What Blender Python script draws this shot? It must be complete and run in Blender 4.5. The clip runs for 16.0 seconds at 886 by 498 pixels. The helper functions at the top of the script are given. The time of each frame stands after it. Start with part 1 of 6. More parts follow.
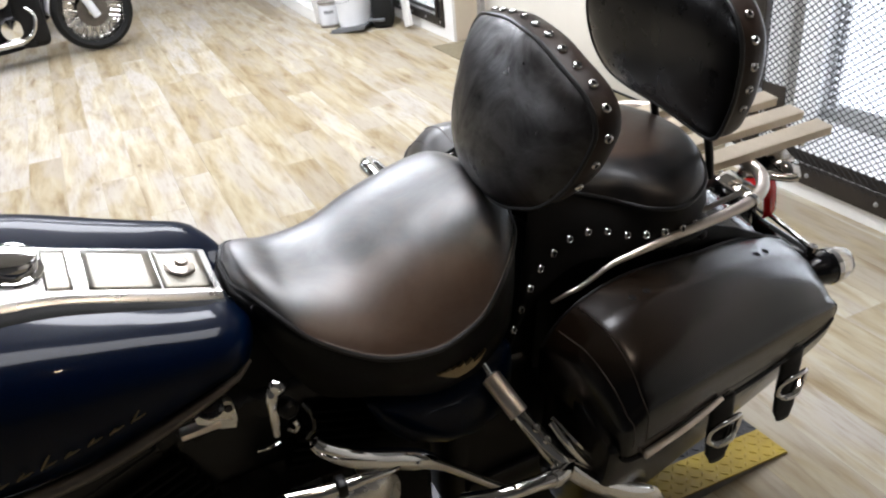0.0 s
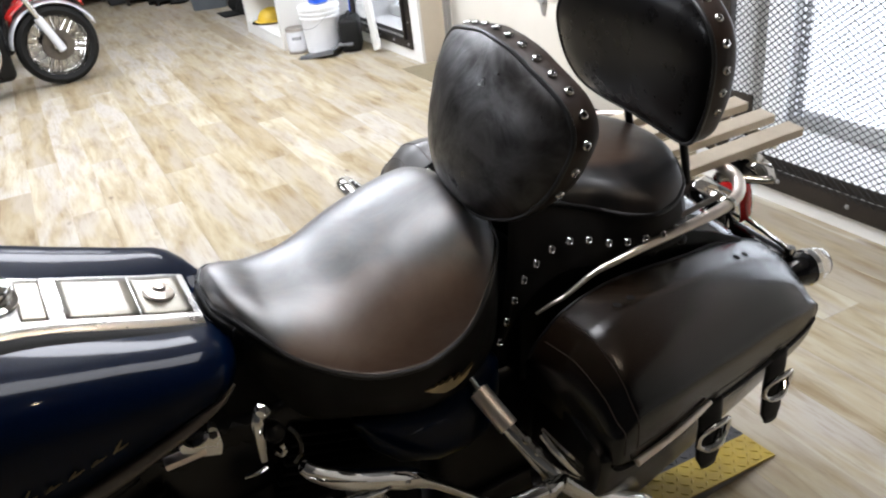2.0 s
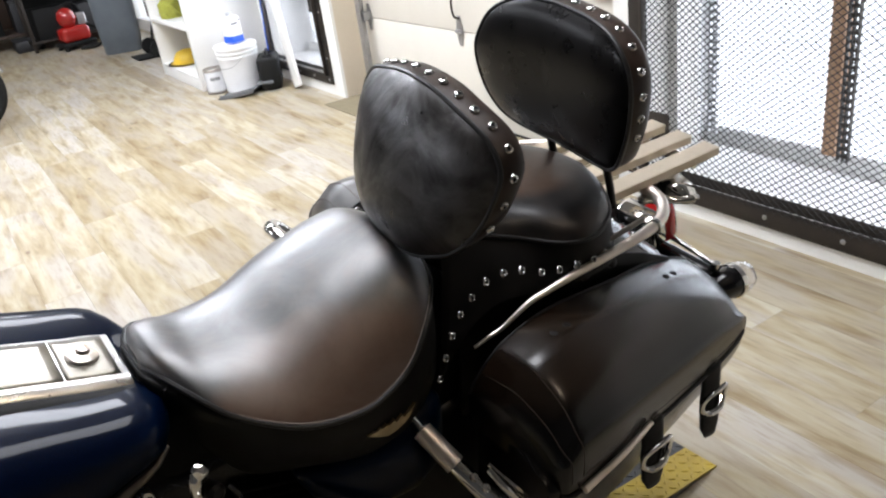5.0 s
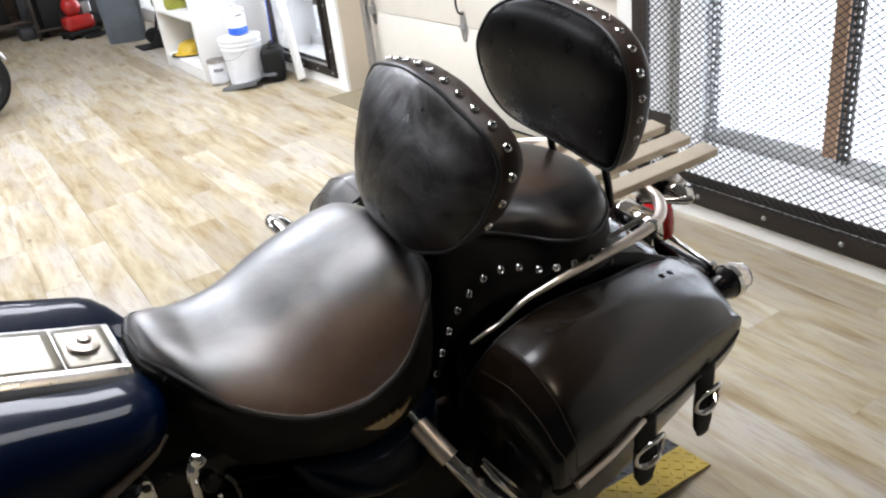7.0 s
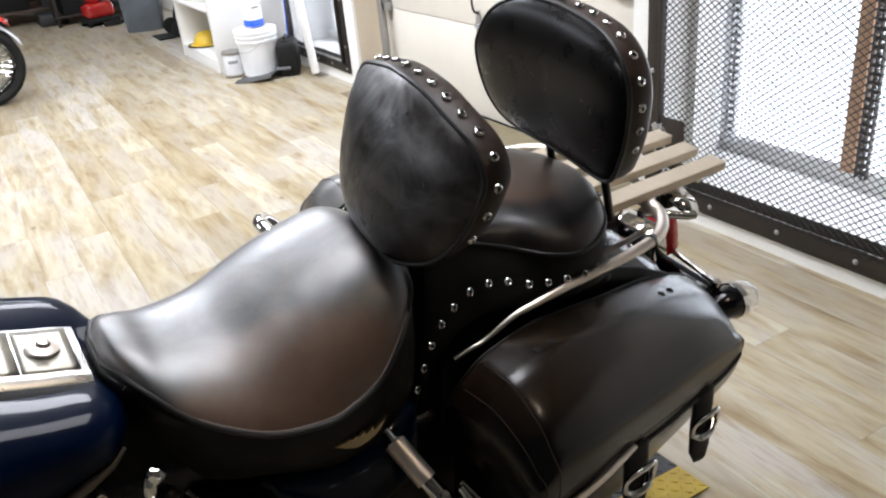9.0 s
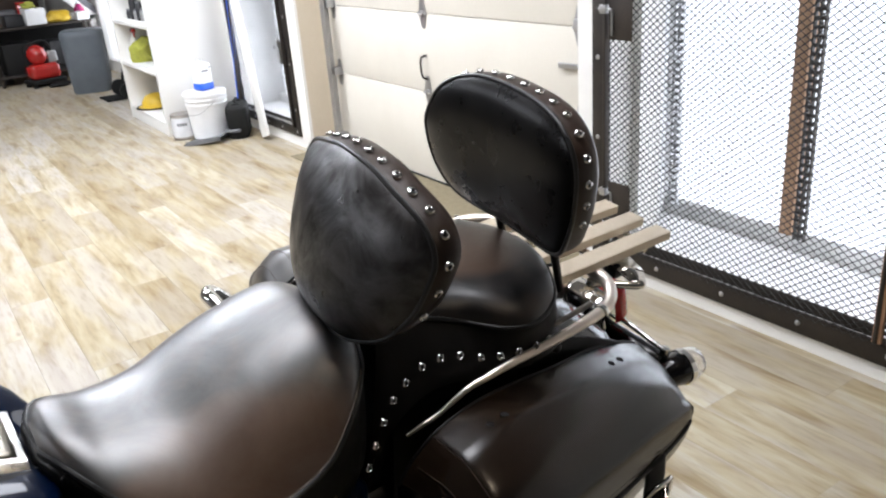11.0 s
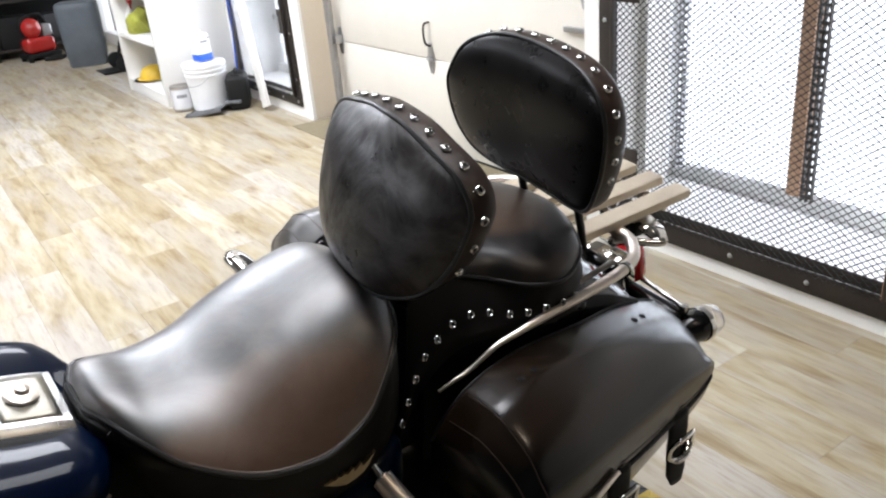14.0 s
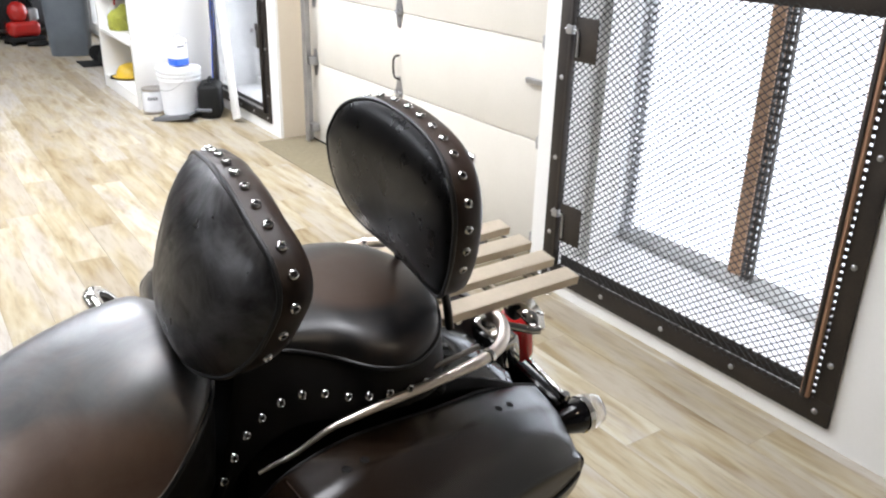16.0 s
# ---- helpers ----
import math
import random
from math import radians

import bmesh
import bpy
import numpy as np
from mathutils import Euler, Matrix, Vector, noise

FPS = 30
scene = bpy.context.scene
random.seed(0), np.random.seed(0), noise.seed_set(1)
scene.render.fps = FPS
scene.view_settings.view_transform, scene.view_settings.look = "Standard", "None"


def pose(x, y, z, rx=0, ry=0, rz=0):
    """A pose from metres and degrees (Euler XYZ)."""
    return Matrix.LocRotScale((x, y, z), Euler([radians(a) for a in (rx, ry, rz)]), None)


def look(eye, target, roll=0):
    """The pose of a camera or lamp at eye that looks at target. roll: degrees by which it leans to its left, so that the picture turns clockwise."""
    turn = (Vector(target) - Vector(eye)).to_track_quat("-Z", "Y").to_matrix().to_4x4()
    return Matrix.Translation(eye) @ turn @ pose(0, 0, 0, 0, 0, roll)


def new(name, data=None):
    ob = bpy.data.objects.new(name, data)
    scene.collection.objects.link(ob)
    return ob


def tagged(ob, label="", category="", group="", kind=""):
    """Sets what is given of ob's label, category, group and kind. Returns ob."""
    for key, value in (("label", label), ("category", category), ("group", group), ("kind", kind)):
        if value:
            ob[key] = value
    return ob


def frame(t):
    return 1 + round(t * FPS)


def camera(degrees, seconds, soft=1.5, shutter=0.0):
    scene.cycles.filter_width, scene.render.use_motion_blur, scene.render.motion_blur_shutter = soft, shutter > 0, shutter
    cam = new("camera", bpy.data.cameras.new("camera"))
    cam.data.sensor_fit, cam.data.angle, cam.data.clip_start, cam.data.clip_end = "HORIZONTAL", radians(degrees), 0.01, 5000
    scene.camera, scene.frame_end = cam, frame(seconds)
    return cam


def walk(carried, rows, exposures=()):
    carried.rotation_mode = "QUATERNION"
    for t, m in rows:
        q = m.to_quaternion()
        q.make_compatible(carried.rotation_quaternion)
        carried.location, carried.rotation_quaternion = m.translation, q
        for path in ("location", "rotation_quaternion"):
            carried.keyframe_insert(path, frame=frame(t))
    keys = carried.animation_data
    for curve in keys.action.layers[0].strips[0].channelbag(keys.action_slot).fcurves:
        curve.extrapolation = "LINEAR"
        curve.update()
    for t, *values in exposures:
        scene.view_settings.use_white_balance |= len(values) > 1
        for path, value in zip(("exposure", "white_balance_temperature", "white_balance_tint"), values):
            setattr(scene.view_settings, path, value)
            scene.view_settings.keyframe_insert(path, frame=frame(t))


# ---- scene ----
cam = camera(57.4, 16.0, soft=2.2)
METRES, EYE, TILT, LEAN, TURN = 1.0, 1.4, 0.0, 0.0, -26.4
PATH = [
    (0, (0.438, 0.135, 1.364), (1.114, 1.757, 0.409), -5.5),
    (0.5, (0.41, 0.139, 1.359), (1.072, 1.778, 0.423), -5.7),
    (1, (0.409, 0.132, 1.355), (1.095, 1.77, 0.436), -6.1),
    (1.5, (0.424, 0.134, 1.351), (1.148, 1.754, 0.428), -6.1),
    (2, (0.431, 0.141, 1.352), (1.175, 1.758, 0.439), -6.9),
    (2.5, (0.436, 0.154, 1.343), (1.219, 1.722, 0.378), -7.6),
    (3, (0.427, 0.171, 1.344), (1.208, 1.761, 0.416), -7.1),
    (3.5, (0.435, 0.187, 1.347), (1.259, 1.775, 0.453), -9.0),
    (4, (0.438, 0.177, 1.349), (1.301, 1.756, 0.475), -9.1),
    (6.5, (0.438, 0.134, 1.373), (1.367, 1.675, 0.5), -7.8),
    (7, (0.436, 0.141, 1.366), (1.338, 1.694, 0.486), -7.2),
    (7.5, (0.439, 0.137, 1.365), (1.359, 1.67, 0.469), -7.8),
    (8, (0.439, 0.13, 1.364), (1.346, 1.672, 0.472), -7.1),
    (8.5, (0.458, 0.136, 1.355), (1.382, 1.663, 0.451), -6.1),
    (9, (0.498, 0.168, 1.353), (1.368, 1.738, 0.473), -5.7),
    (9.5, (0.565, 0.216, 1.342), (1.498, 1.779, 0.514), -0.7),
    (10, (0.549, 0.193, 1.359), (1.515, 1.756, 0.571), -1.1),
    (12.5, (0.47, 0.169, 1.377), (1.494, 1.703, 0.604), -8.5),
    (13, (0.483, 0.181, 1.358), (1.474, 1.702, 0.519), -7.3),
    (13.5, (0.475, 0.192, 1.35), (1.449, 1.703, 0.475), -5.0),
    (14, (0.46, 0.187, 1.364), (1.457, 1.712, 0.538), -5.3),
    (14.5, (0.341, 0.134, 1.38), (1.344, 1.652, 0.551), -9.1),
    (15, (0.279, 0.119, 1.405), (1.32, 1.596, 0.547), -6.4),
    (15.5, (0.425, 0.143, 1.38), (1.529, 1.573, 0.521), -4.1),
    (16, (0.656, 0.156, 1.399), (1.703, 1.675, 0.627), 1.5),
]
walk(cam, [(t, look(eye, target, roll)) for t, eye, target, roll in PATH], [(0, -0.02, 6120, 13), (3, -0.02, 6120, 13), (4.2, 0.03, 6120, 13), (12.0, 0.03, 6120, 13), (16, 0.14, 6120, 13)])

# ---- light ----
world = bpy.data.worlds.new("world")
scene.world = world
world.use_nodes = True
wn = world.node_tree.nodes
sky = wn.new("ShaderNodeTexSky")
sky.sky_type, sky.sun_disc = "NISHITA", False
sky.sun_elevation, sky.sun_rotation = radians(40), radians(90)
world.node_tree.links.new(sky.outputs[0], wn["Background"].inputs[0])
wn["Background"].inputs[1].default_value = 0.1


def area_lamp(name, m, sx, sy, watts, color):
    lamp = bpy.data.lights.new(name, "AREA")
    lamp.shape, lamp.size, lamp.size_y, lamp.energy, lamp.color = "RECTANGLE", sx, sy, watts, color
    ob = new(name, lamp)
    ob.matrix_world = m
    return ob


# daylight in the openings of the east wall
DAY = (0.92, 0.96, 1.0)
WARM = (0.935, 0.965, 1.0)
area_lamp("window_daylight", pose(3.16, 1.755, 0.67, 0, 90, 0), 1.10, 1.36, 10, DAY)
area_lamp("far_window_daylight", pose(2.98, 5.6, 0.66, 0, 90, 0), 1.0, 0.9, 10, DAY)
area_lamp("back_window_daylight", pose(2.66, 9.9, 0.55, 0, 90, 0), 0.8, 0.8, 6, DAY)

# ---- materials ----
def mat(name, base=(0.8, 0.8, 0.8), rough=0.5, metal=0.0, coat=0.0, spec=0.5):
    m = bpy.data.materials.new(name)
    m.use_nodes = True
    b = m.node_tree.nodes["Principled BSDF"]
    b.inputs["Base Color"].default_value = (*base, 1)
    b.inputs["Roughness"].default_value = rough
    b.inputs["Metallic"].default_value = metal
    b.inputs["Coat Weight"].default_value = coat
    b.inputs["Coat Roughness"].default_value = 0.05
    b.inputs["Specular IOR Level"].default_value = spec
    return m


def node(m, kind, **values):
    n = m.node_tree.nodes.new(kind)
    for key, value in values.items():
        n.inputs[key].default_value = value
    return n


def link(m, a, b):
    m.node_tree.links.new(a, b)


def coords(m, scale=(1, 1, 1), which="Object"):
    tc, mp = node(m, "ShaderNodeTexCoord"), node(m, "ShaderNodeMapping")
    mp.inputs["Scale"].default_value = scale
    link(m, tc.outputs[which], mp.inputs[0])
    return mp.outputs[0]


def ramp(m, fac, *stops):
    r = node(m, "ShaderNodeValToRGB")
    e = r.color_ramp.elements
    while len(e) < len(stops):
        e.new(0.5)
    for n, (at, c) in enumerate(stops):
        e[n].position, e[n].color = at, (*c, 1) if len(c) == 3 else c
    link(m, fac, r.inputs[0])
    return r.outputs[0]


def blotch(m, scale, detail=4.0, rough=0.55, vec=None, dist=0.0):
    n = node(m, "ShaderNodeTexNoise", Scale=scale, Detail=detail, Roughness=rough, Distortion=dist)
    link(m, vec or coords(m), n.inputs["Vector"])
    return n.outputs[0]


def bump(m, height, strength=0.2, distance=0.002):
    b = node(m, "ShaderNodeBump", Strength=strength, Distance=distance)
    link(m, height, b.inputs["Height"])
    link(m, b.outputs[0], m.node_tree.nodes["Principled BSDF"].inputs["Normal"])


def to(m, out, key):
    link(m, out, m.node_tree.nodes["Principled BSDF"].inputs[key])


def mix(m, fac, a, b, mode="MIX"):
    n = m.node_tree.nodes.new("ShaderNodeMix")
    n.data_type, n.blend_type = "RGBA", mode
    for v, s in ((fac, n.inputs[0]), (a, n.inputs[6]), (b, n.inputs[7])):
        if isinstance(v, (int, float)):
            s.default_value = v
        elif isinstance(v, tuple):
            s.default_value = (*v, 1)
        else:
            link(m, v, s)
    return n.outputs[2]


def wavy(name, base, base2, rough=0.5, rough2=None, scale=6.0, fine=60.0, bumps=0.15, metal=0.0, coat=0.0, spec=0.5):
    """A plain surface with stains at two scales and a fine relief."""
    m = mat(name, base, rough, metal, coat, spec)
    big, small = blotch(m, scale), blotch(m, fine, 3.0)
    to(m, mix(m, 0.3, ramp(m, big, (0.3, base), (0.7, base2)), ramp(m, small, (0.3, base), (0.7, base2))), "Base Color")
    r2 = rough if rough2 is None else rough2
    to(m, ramp(m, big, (0.3, (rough,) * 3), (0.7, (r2,) * 3)), "Roughness")
    bump(m, small, bumps, 0.001)
    return m


def leather_mat(name, dark, tan, rough=0.42, rub=0.5, crackle=0.35, spec=0.24, core=None, coat=0.0, mottle=0.25, coat_ior=1.5, even=1.0):
    """Black leather with brown patches, burnished on the driver's seat, fine grain and creases."""
    m = mat(name, dark, rough, 0.0, coat, spec)
    m.node_tree.nodes["Principled BSDF"].inputs["Coat Roughness"].default_value = 0.40
    m.node_tree.nodes["Principled BSDF"].inputs["Coat IOR"].default_value = coat_ior
    patch = blotch(m, 5.0, 3.0, 0.5)
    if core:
        # brown round a middle fades to black at the rim; dye on driver's seat
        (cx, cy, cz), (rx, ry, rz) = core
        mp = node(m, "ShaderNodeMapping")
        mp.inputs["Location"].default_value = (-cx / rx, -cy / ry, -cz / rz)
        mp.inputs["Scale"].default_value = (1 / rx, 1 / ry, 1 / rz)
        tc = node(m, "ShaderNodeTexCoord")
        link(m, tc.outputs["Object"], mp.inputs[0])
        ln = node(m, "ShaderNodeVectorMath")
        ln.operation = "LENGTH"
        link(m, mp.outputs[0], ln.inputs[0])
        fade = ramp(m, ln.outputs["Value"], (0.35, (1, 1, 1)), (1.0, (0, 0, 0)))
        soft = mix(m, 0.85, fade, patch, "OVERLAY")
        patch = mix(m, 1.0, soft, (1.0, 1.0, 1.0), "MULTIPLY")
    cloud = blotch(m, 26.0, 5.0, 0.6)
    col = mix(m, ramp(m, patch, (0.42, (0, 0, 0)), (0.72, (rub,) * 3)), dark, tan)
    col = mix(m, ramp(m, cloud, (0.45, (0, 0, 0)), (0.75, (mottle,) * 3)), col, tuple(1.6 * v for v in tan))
    to(m, col, "Base Color")
    vor = node(m, "ShaderNodeTexVoronoi", Scale=260.0)
    vor.feature = "DISTANCE_TO_EDGE"
    link(m, coords(m), vor.inputs["Vector"])
    crease = blotch(m, 9.0, 8.0, 0.65, None, 1.6)
    r = ramp(m, cloud, (0.3, (rough - even * (0.06 + 0.1 * (mottle - 0.25)),) * 3), (0.7, (rough + even * (0.10 + 0.25 * (mottle - 0.25)),) * 3))
    to(m, r, "Roughness")
    if coat:
        to(m, ramp(m, crease, (0.34, (0.55 * coat,) * 3), (0.62, (coat,) * 3)), "Coat Weight")
    if mottle > 0.3:
        to(m, ramp(m, crease, (0.36, (spec * 0.25,) * 3), (0.64, (min(1.0, spec * 2.2),) * 3)), "Specular IOR Level")
    b1, b2 = node(m, "ShaderNodeBump", Strength=0.05, Distance=0.0006), node(m, "ShaderNodeBump", Strength=crackle, Distance=0.0025)
    link(m, vor.outputs[0], b1.inputs["Height"])
    link(m, crease, b2.inputs["Height"])
    link(m, b1.outputs[0], b2.inputs["Normal"])
    to(m, b2.outputs[0], "Normal")
    return m


SEAT = leather_mat("seat_leather", (0.0040, 0.0036, 0.0034), (0.105, 0.047, 0.018), 0.44, 0.62, 0.22, 0.75, ((-0.29, -0.130, 0.80), (0.24, 0.115, 0.11)), 1.0, 0.22, 1.72)
# browner round the middle of the seat, black towards its rim
PSEAT_LEATHER = leather_mat("passenger_seat_leather", (0.0036, 0.0032, 0.0030), (0.055, 0.031, 0.018), 0.36, 0.95, 0.08, 0.60, ((0.15, 0.02, 0.84), (0.15, 0.15, 0.12)))
PAD = leather_mat("pad_leather", (0.0030, 0.0028, 0.0028), (0.018, 0.013, 0.011), 0.34, 0.6, 0.9, 0.78, None, 0.0, 0.5)
SMOOTHPAD = leather_mat("smooth_pad_leather", (0.0030, 0.0028, 0.0028), (0.006, 0.005, 0.0045), 0.29, 0.6, 0.05, 0.16, None, 0.0, 0.25)
BAND = leather_mat("brown_band_leather", (0.014, 0.009, 0.0065), (0.048, 0.027, 0.017), 0.40, 0.6, 0.2)
SKIRT = leather_mat("black_skirt_leather", (0.0030, 0.0027, 0.0026), (0.010, 0.008, 0.006), 0.50, 0.4, 0.12, 0.20)
# browner round the lid's crest, black lower down and at the ends
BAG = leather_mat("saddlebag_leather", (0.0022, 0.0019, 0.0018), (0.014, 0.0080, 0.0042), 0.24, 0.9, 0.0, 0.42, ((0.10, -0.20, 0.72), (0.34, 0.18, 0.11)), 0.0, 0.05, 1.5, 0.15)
FARBAG = leather_mat("worn_saddlebag_leather", (0.022, 0.020, 0.018), (0.06, 0.045, 0.034), 0.38, 0.4, 0.2, 0.9)
STRAP = leather_mat("strap_leather", (0.003, 0.003, 0.003), (0.006, 0.005, 0.005), 0.55, 0.3, 0.2)
WELT = mat("black_welt", (0.003, 0.003, 0.003), 0.4)
THREAD = mat("stitching", (0.20, 0.17, 0.14), 0.7)
PLATE = wavy("polished_console", (0.84, 0.83, 0.81), (0.76, 0.75, 0.73), 0.22, 0.32, 9.0, 80.0, 0.02, 1.0)
CHROME = wavy("chrome", (0.80, 0.79, 0.77), (0.72, 0.71, 0.69), 0.05, 0.10, 9.0, 80.0, 0.02, 1.0)
DULL = wavy("dull_dark_steel", (0.20, 0.18, 0.16), (0.13, 0.12, 0.11), 0.4, 0.5, 14.0, 150.0, 0.1, 1.0)
SATIN = wavy("satin_steel", (0.46, 0.43, 0.39), (0.36, 0.33, 0.30), 0.28, 0.42, 14.0, 150.0, 0.06, 1.0)
SLAT = wavy("brushed_slat", (0.66, 0.58, 0.46), (0.55, 0.48, 0.37), 0.32, 0.44, 14.0, 150.0, 0.06, 0.55)
BRUSHED = wavy("brushed_console", (0.30, 0.28, 0.24), (0.24, 0.225, 0.19), 0.30, 0.40, 12.0, 200.0, 0.05, 1.0)
BLACK = wavy("black_paint", (0.003, 0.003, 0.0035), (0.006, 0.006, 0.006), 0.25, 0.4, 8.0, 90.0, 0.05, spec=0.25)
GLOSSBLACK = wavy("gloss_black_paint", (0.004, 0.004, 0.005), (0.006, 0.006, 0.007), 0.10, 0.18, 8.0, 90.0, 0.02, 0.0, 0.25, 0.4)
BUFFED = wavy("buffed_steel", (0.90, 0.82, 0.75), (0.84, 0.76, 0.69), 0.30, 0.46, 18.0, 220.0, 0.05, 1.0)
SEAM = mat("brown_seam", (0.035, 0.024, 0.016), 0.6)
RUBBER = wavy("rubber", (0.006, 0.006, 0.006), (0.011, 0.011, 0.010), 0.6, 0.75, 10.0, 120.0, 0.2, spec=0.25)
FINS = wavy("black_engine", (0.003, 0.003, 0.003), (0.006, 0.0055, 0.005), 0.45, 0.6, 20.0, 160.0, 0.2, spec=0.10)

BLUE = mat("deep_blue_metallic", (0.004, 0.03, 0.12), 0.34, 0.0, 0.24, 0.04)
flake = blotch(BLUE, 900.0, 2.0)
to(BLUE, ramp(BLUE, flake, (0.3, (0.0001, 0.0018, 0.0085)), (0.7, (0.0002, 0.0048, 0.0210))), "Base Color")
REDLENS = mat("red_lens", (0.55, 0.012, 0.012), 0.12, 0.0, 0.6)
REDPAINT = mat("red_paint", (0.42, 0.018, 0.014), 0.25, 0.0, 0.8)
WHITEPAINT = wavy("silver_white_paint", (0.72, 0.73, 0.75), (0.62, 0.63, 0.65), 0.22, 0.3, 6.0, 60.0, 0.03, 0.0, 0.6)
GOLD = wavy("antique_gold", (0.42, 0.34, 0.20), (0.30, 0.24, 0.14), 0.35, 0.5, 60.0, 400.0, 0.2, 1.0)
LENS = mat("clear_lens", (0.9, 0.9, 0.9), 0.05)
LENS.node_tree.nodes["Principled BSDF"].inputs["Transmission Weight"].default_value = 0.85

WALL = wavy("white_wall_paint", (0.80, 0.79, 0.76), (0.75, 0.74, 0.70), 0.6, 0.7, 2.0, 90.0, 0.10)
# dark tone for walls out of view, to cut fill and reflections
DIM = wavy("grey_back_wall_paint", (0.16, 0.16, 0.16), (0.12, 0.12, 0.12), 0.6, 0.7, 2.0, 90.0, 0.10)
CREAM = wavy("cream_door_paint", (0.68, 0.645, 0.57), (0.63, 0.595, 0.52), 0.5, 0.6, 3.0, 70.0, 0.08)
TAN = wavy("tan_reveal_paint", (0.66, 0.58, 0.46), (0.60, 0.52, 0.40), 0.6, 0.7, 3.0, 80.0, 0.1)
# ceiling out of view, greyed so that the leather reflects less
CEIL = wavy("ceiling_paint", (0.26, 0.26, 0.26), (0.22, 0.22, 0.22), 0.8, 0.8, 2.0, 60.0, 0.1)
STEEL = wavy("blackened_steel", (0.024, 0.021, 0.019), (0.050, 0.040, 0.031), 0.42, 0.6, 9.0, 130.0, 0.2, 0.5)
MESHWIRE = wavy("mesh_wire", (0.022, 0.022, 0.022), (0.04, 0.038, 0.036), 0.5, 0.6, 20.0, 200.0, 0.1, 0.4)
RUSTY = wavy("weathered_brown_timber", (0.48, 0.29, 0.17), (0.34, 0.20, 0.12), 0.7, 0.8, 12.0, 120.0, 0.4)
SILL = wavy("dusty_white_sill", (0.82, 0.82, 0.81), (0.62, 0.62, 0.61), 0.6, 0.75, 7.0, 60.0, 0.2)
GALV = wavy("galvanised_steel", (0.48, 0.48, 0.48), (0.36, 0.36, 0.36), 0.35, 0.5, 12.0, 90.0, 0.1, 0.9)
BUCKET = wavy("white_plastic", (0.80, 0.80, 0.79), (0.72, 0.72, 0.71), 0.35, 0.45, 8.0, 90.0, 0.05)
GREY = wavy("grey_plastic", (0.13, 0.15, 0.165), (0.10, 0.115, 0.13), 0.45, 0.55, 6.0, 90.0, 0.1)
DARKGREY = wavy("dark_grey_plastic", (0.016, 0.016, 0.017), (0.026, 0.026, 0.028), 0.5, 0.6, 10.0, 120.0, 0.2)
SLATE = wavy("grey_plate", (0.16, 0.165, 0.175), (0.12, 0.125, 0.13), 0.5, 0.6, 10.0, 120.0, 0.15)
YELLOW = wavy("yellow_plastic", (0.70, 0.47, 0.03), (0.58, 0.38, 0.03), 0.45, 0.5, 20.0, 90.0, 0.1)
BLUEPL = mat("blue_plastic", (0.02, 0.10, 0.62), 0.4)
CARD = wavy("brown_cardboard", (0.30, 0.20, 0.12), (0.24, 0.16, 0.09), 0.8, 0.85, 12.0, 90.0, 0.2)
MATT = wavy("coir_mat", (0.22, 0.185, 0.115), (0.17, 0.14, 0.085), 0.95, 0.95, 30.0, 300.0, 0.8)
DARKWOOD = wavy("dark_wood", (0.05, 0.032, 0.022), (0.08, 0.05, 0.035), 0.5, 0.6, 8.0, 90.0, 0.2)

PLATEYEL = wavy("worn_yellow_paint", (0.42, 0.30, 0.02), (0.30, 0.21, 0.03), 0.40, 0.55, 14.0, 120.0, 0.25)
PLATESTEEL = wavy("tread_plate_steel", (0.25, 0.25, 0.26), (0.17, 0.17, 0.18), 0.35, 0.5, 14.0, 120.0, 0.2, 0.9)
PLATEBLACK = wavy("tread_plate_dark", (0.045, 0.047, 0.052), (0.07, 0.07, 0.075), 0.4, 0.55, 14.0, 120.0, 0.2, 0.6)


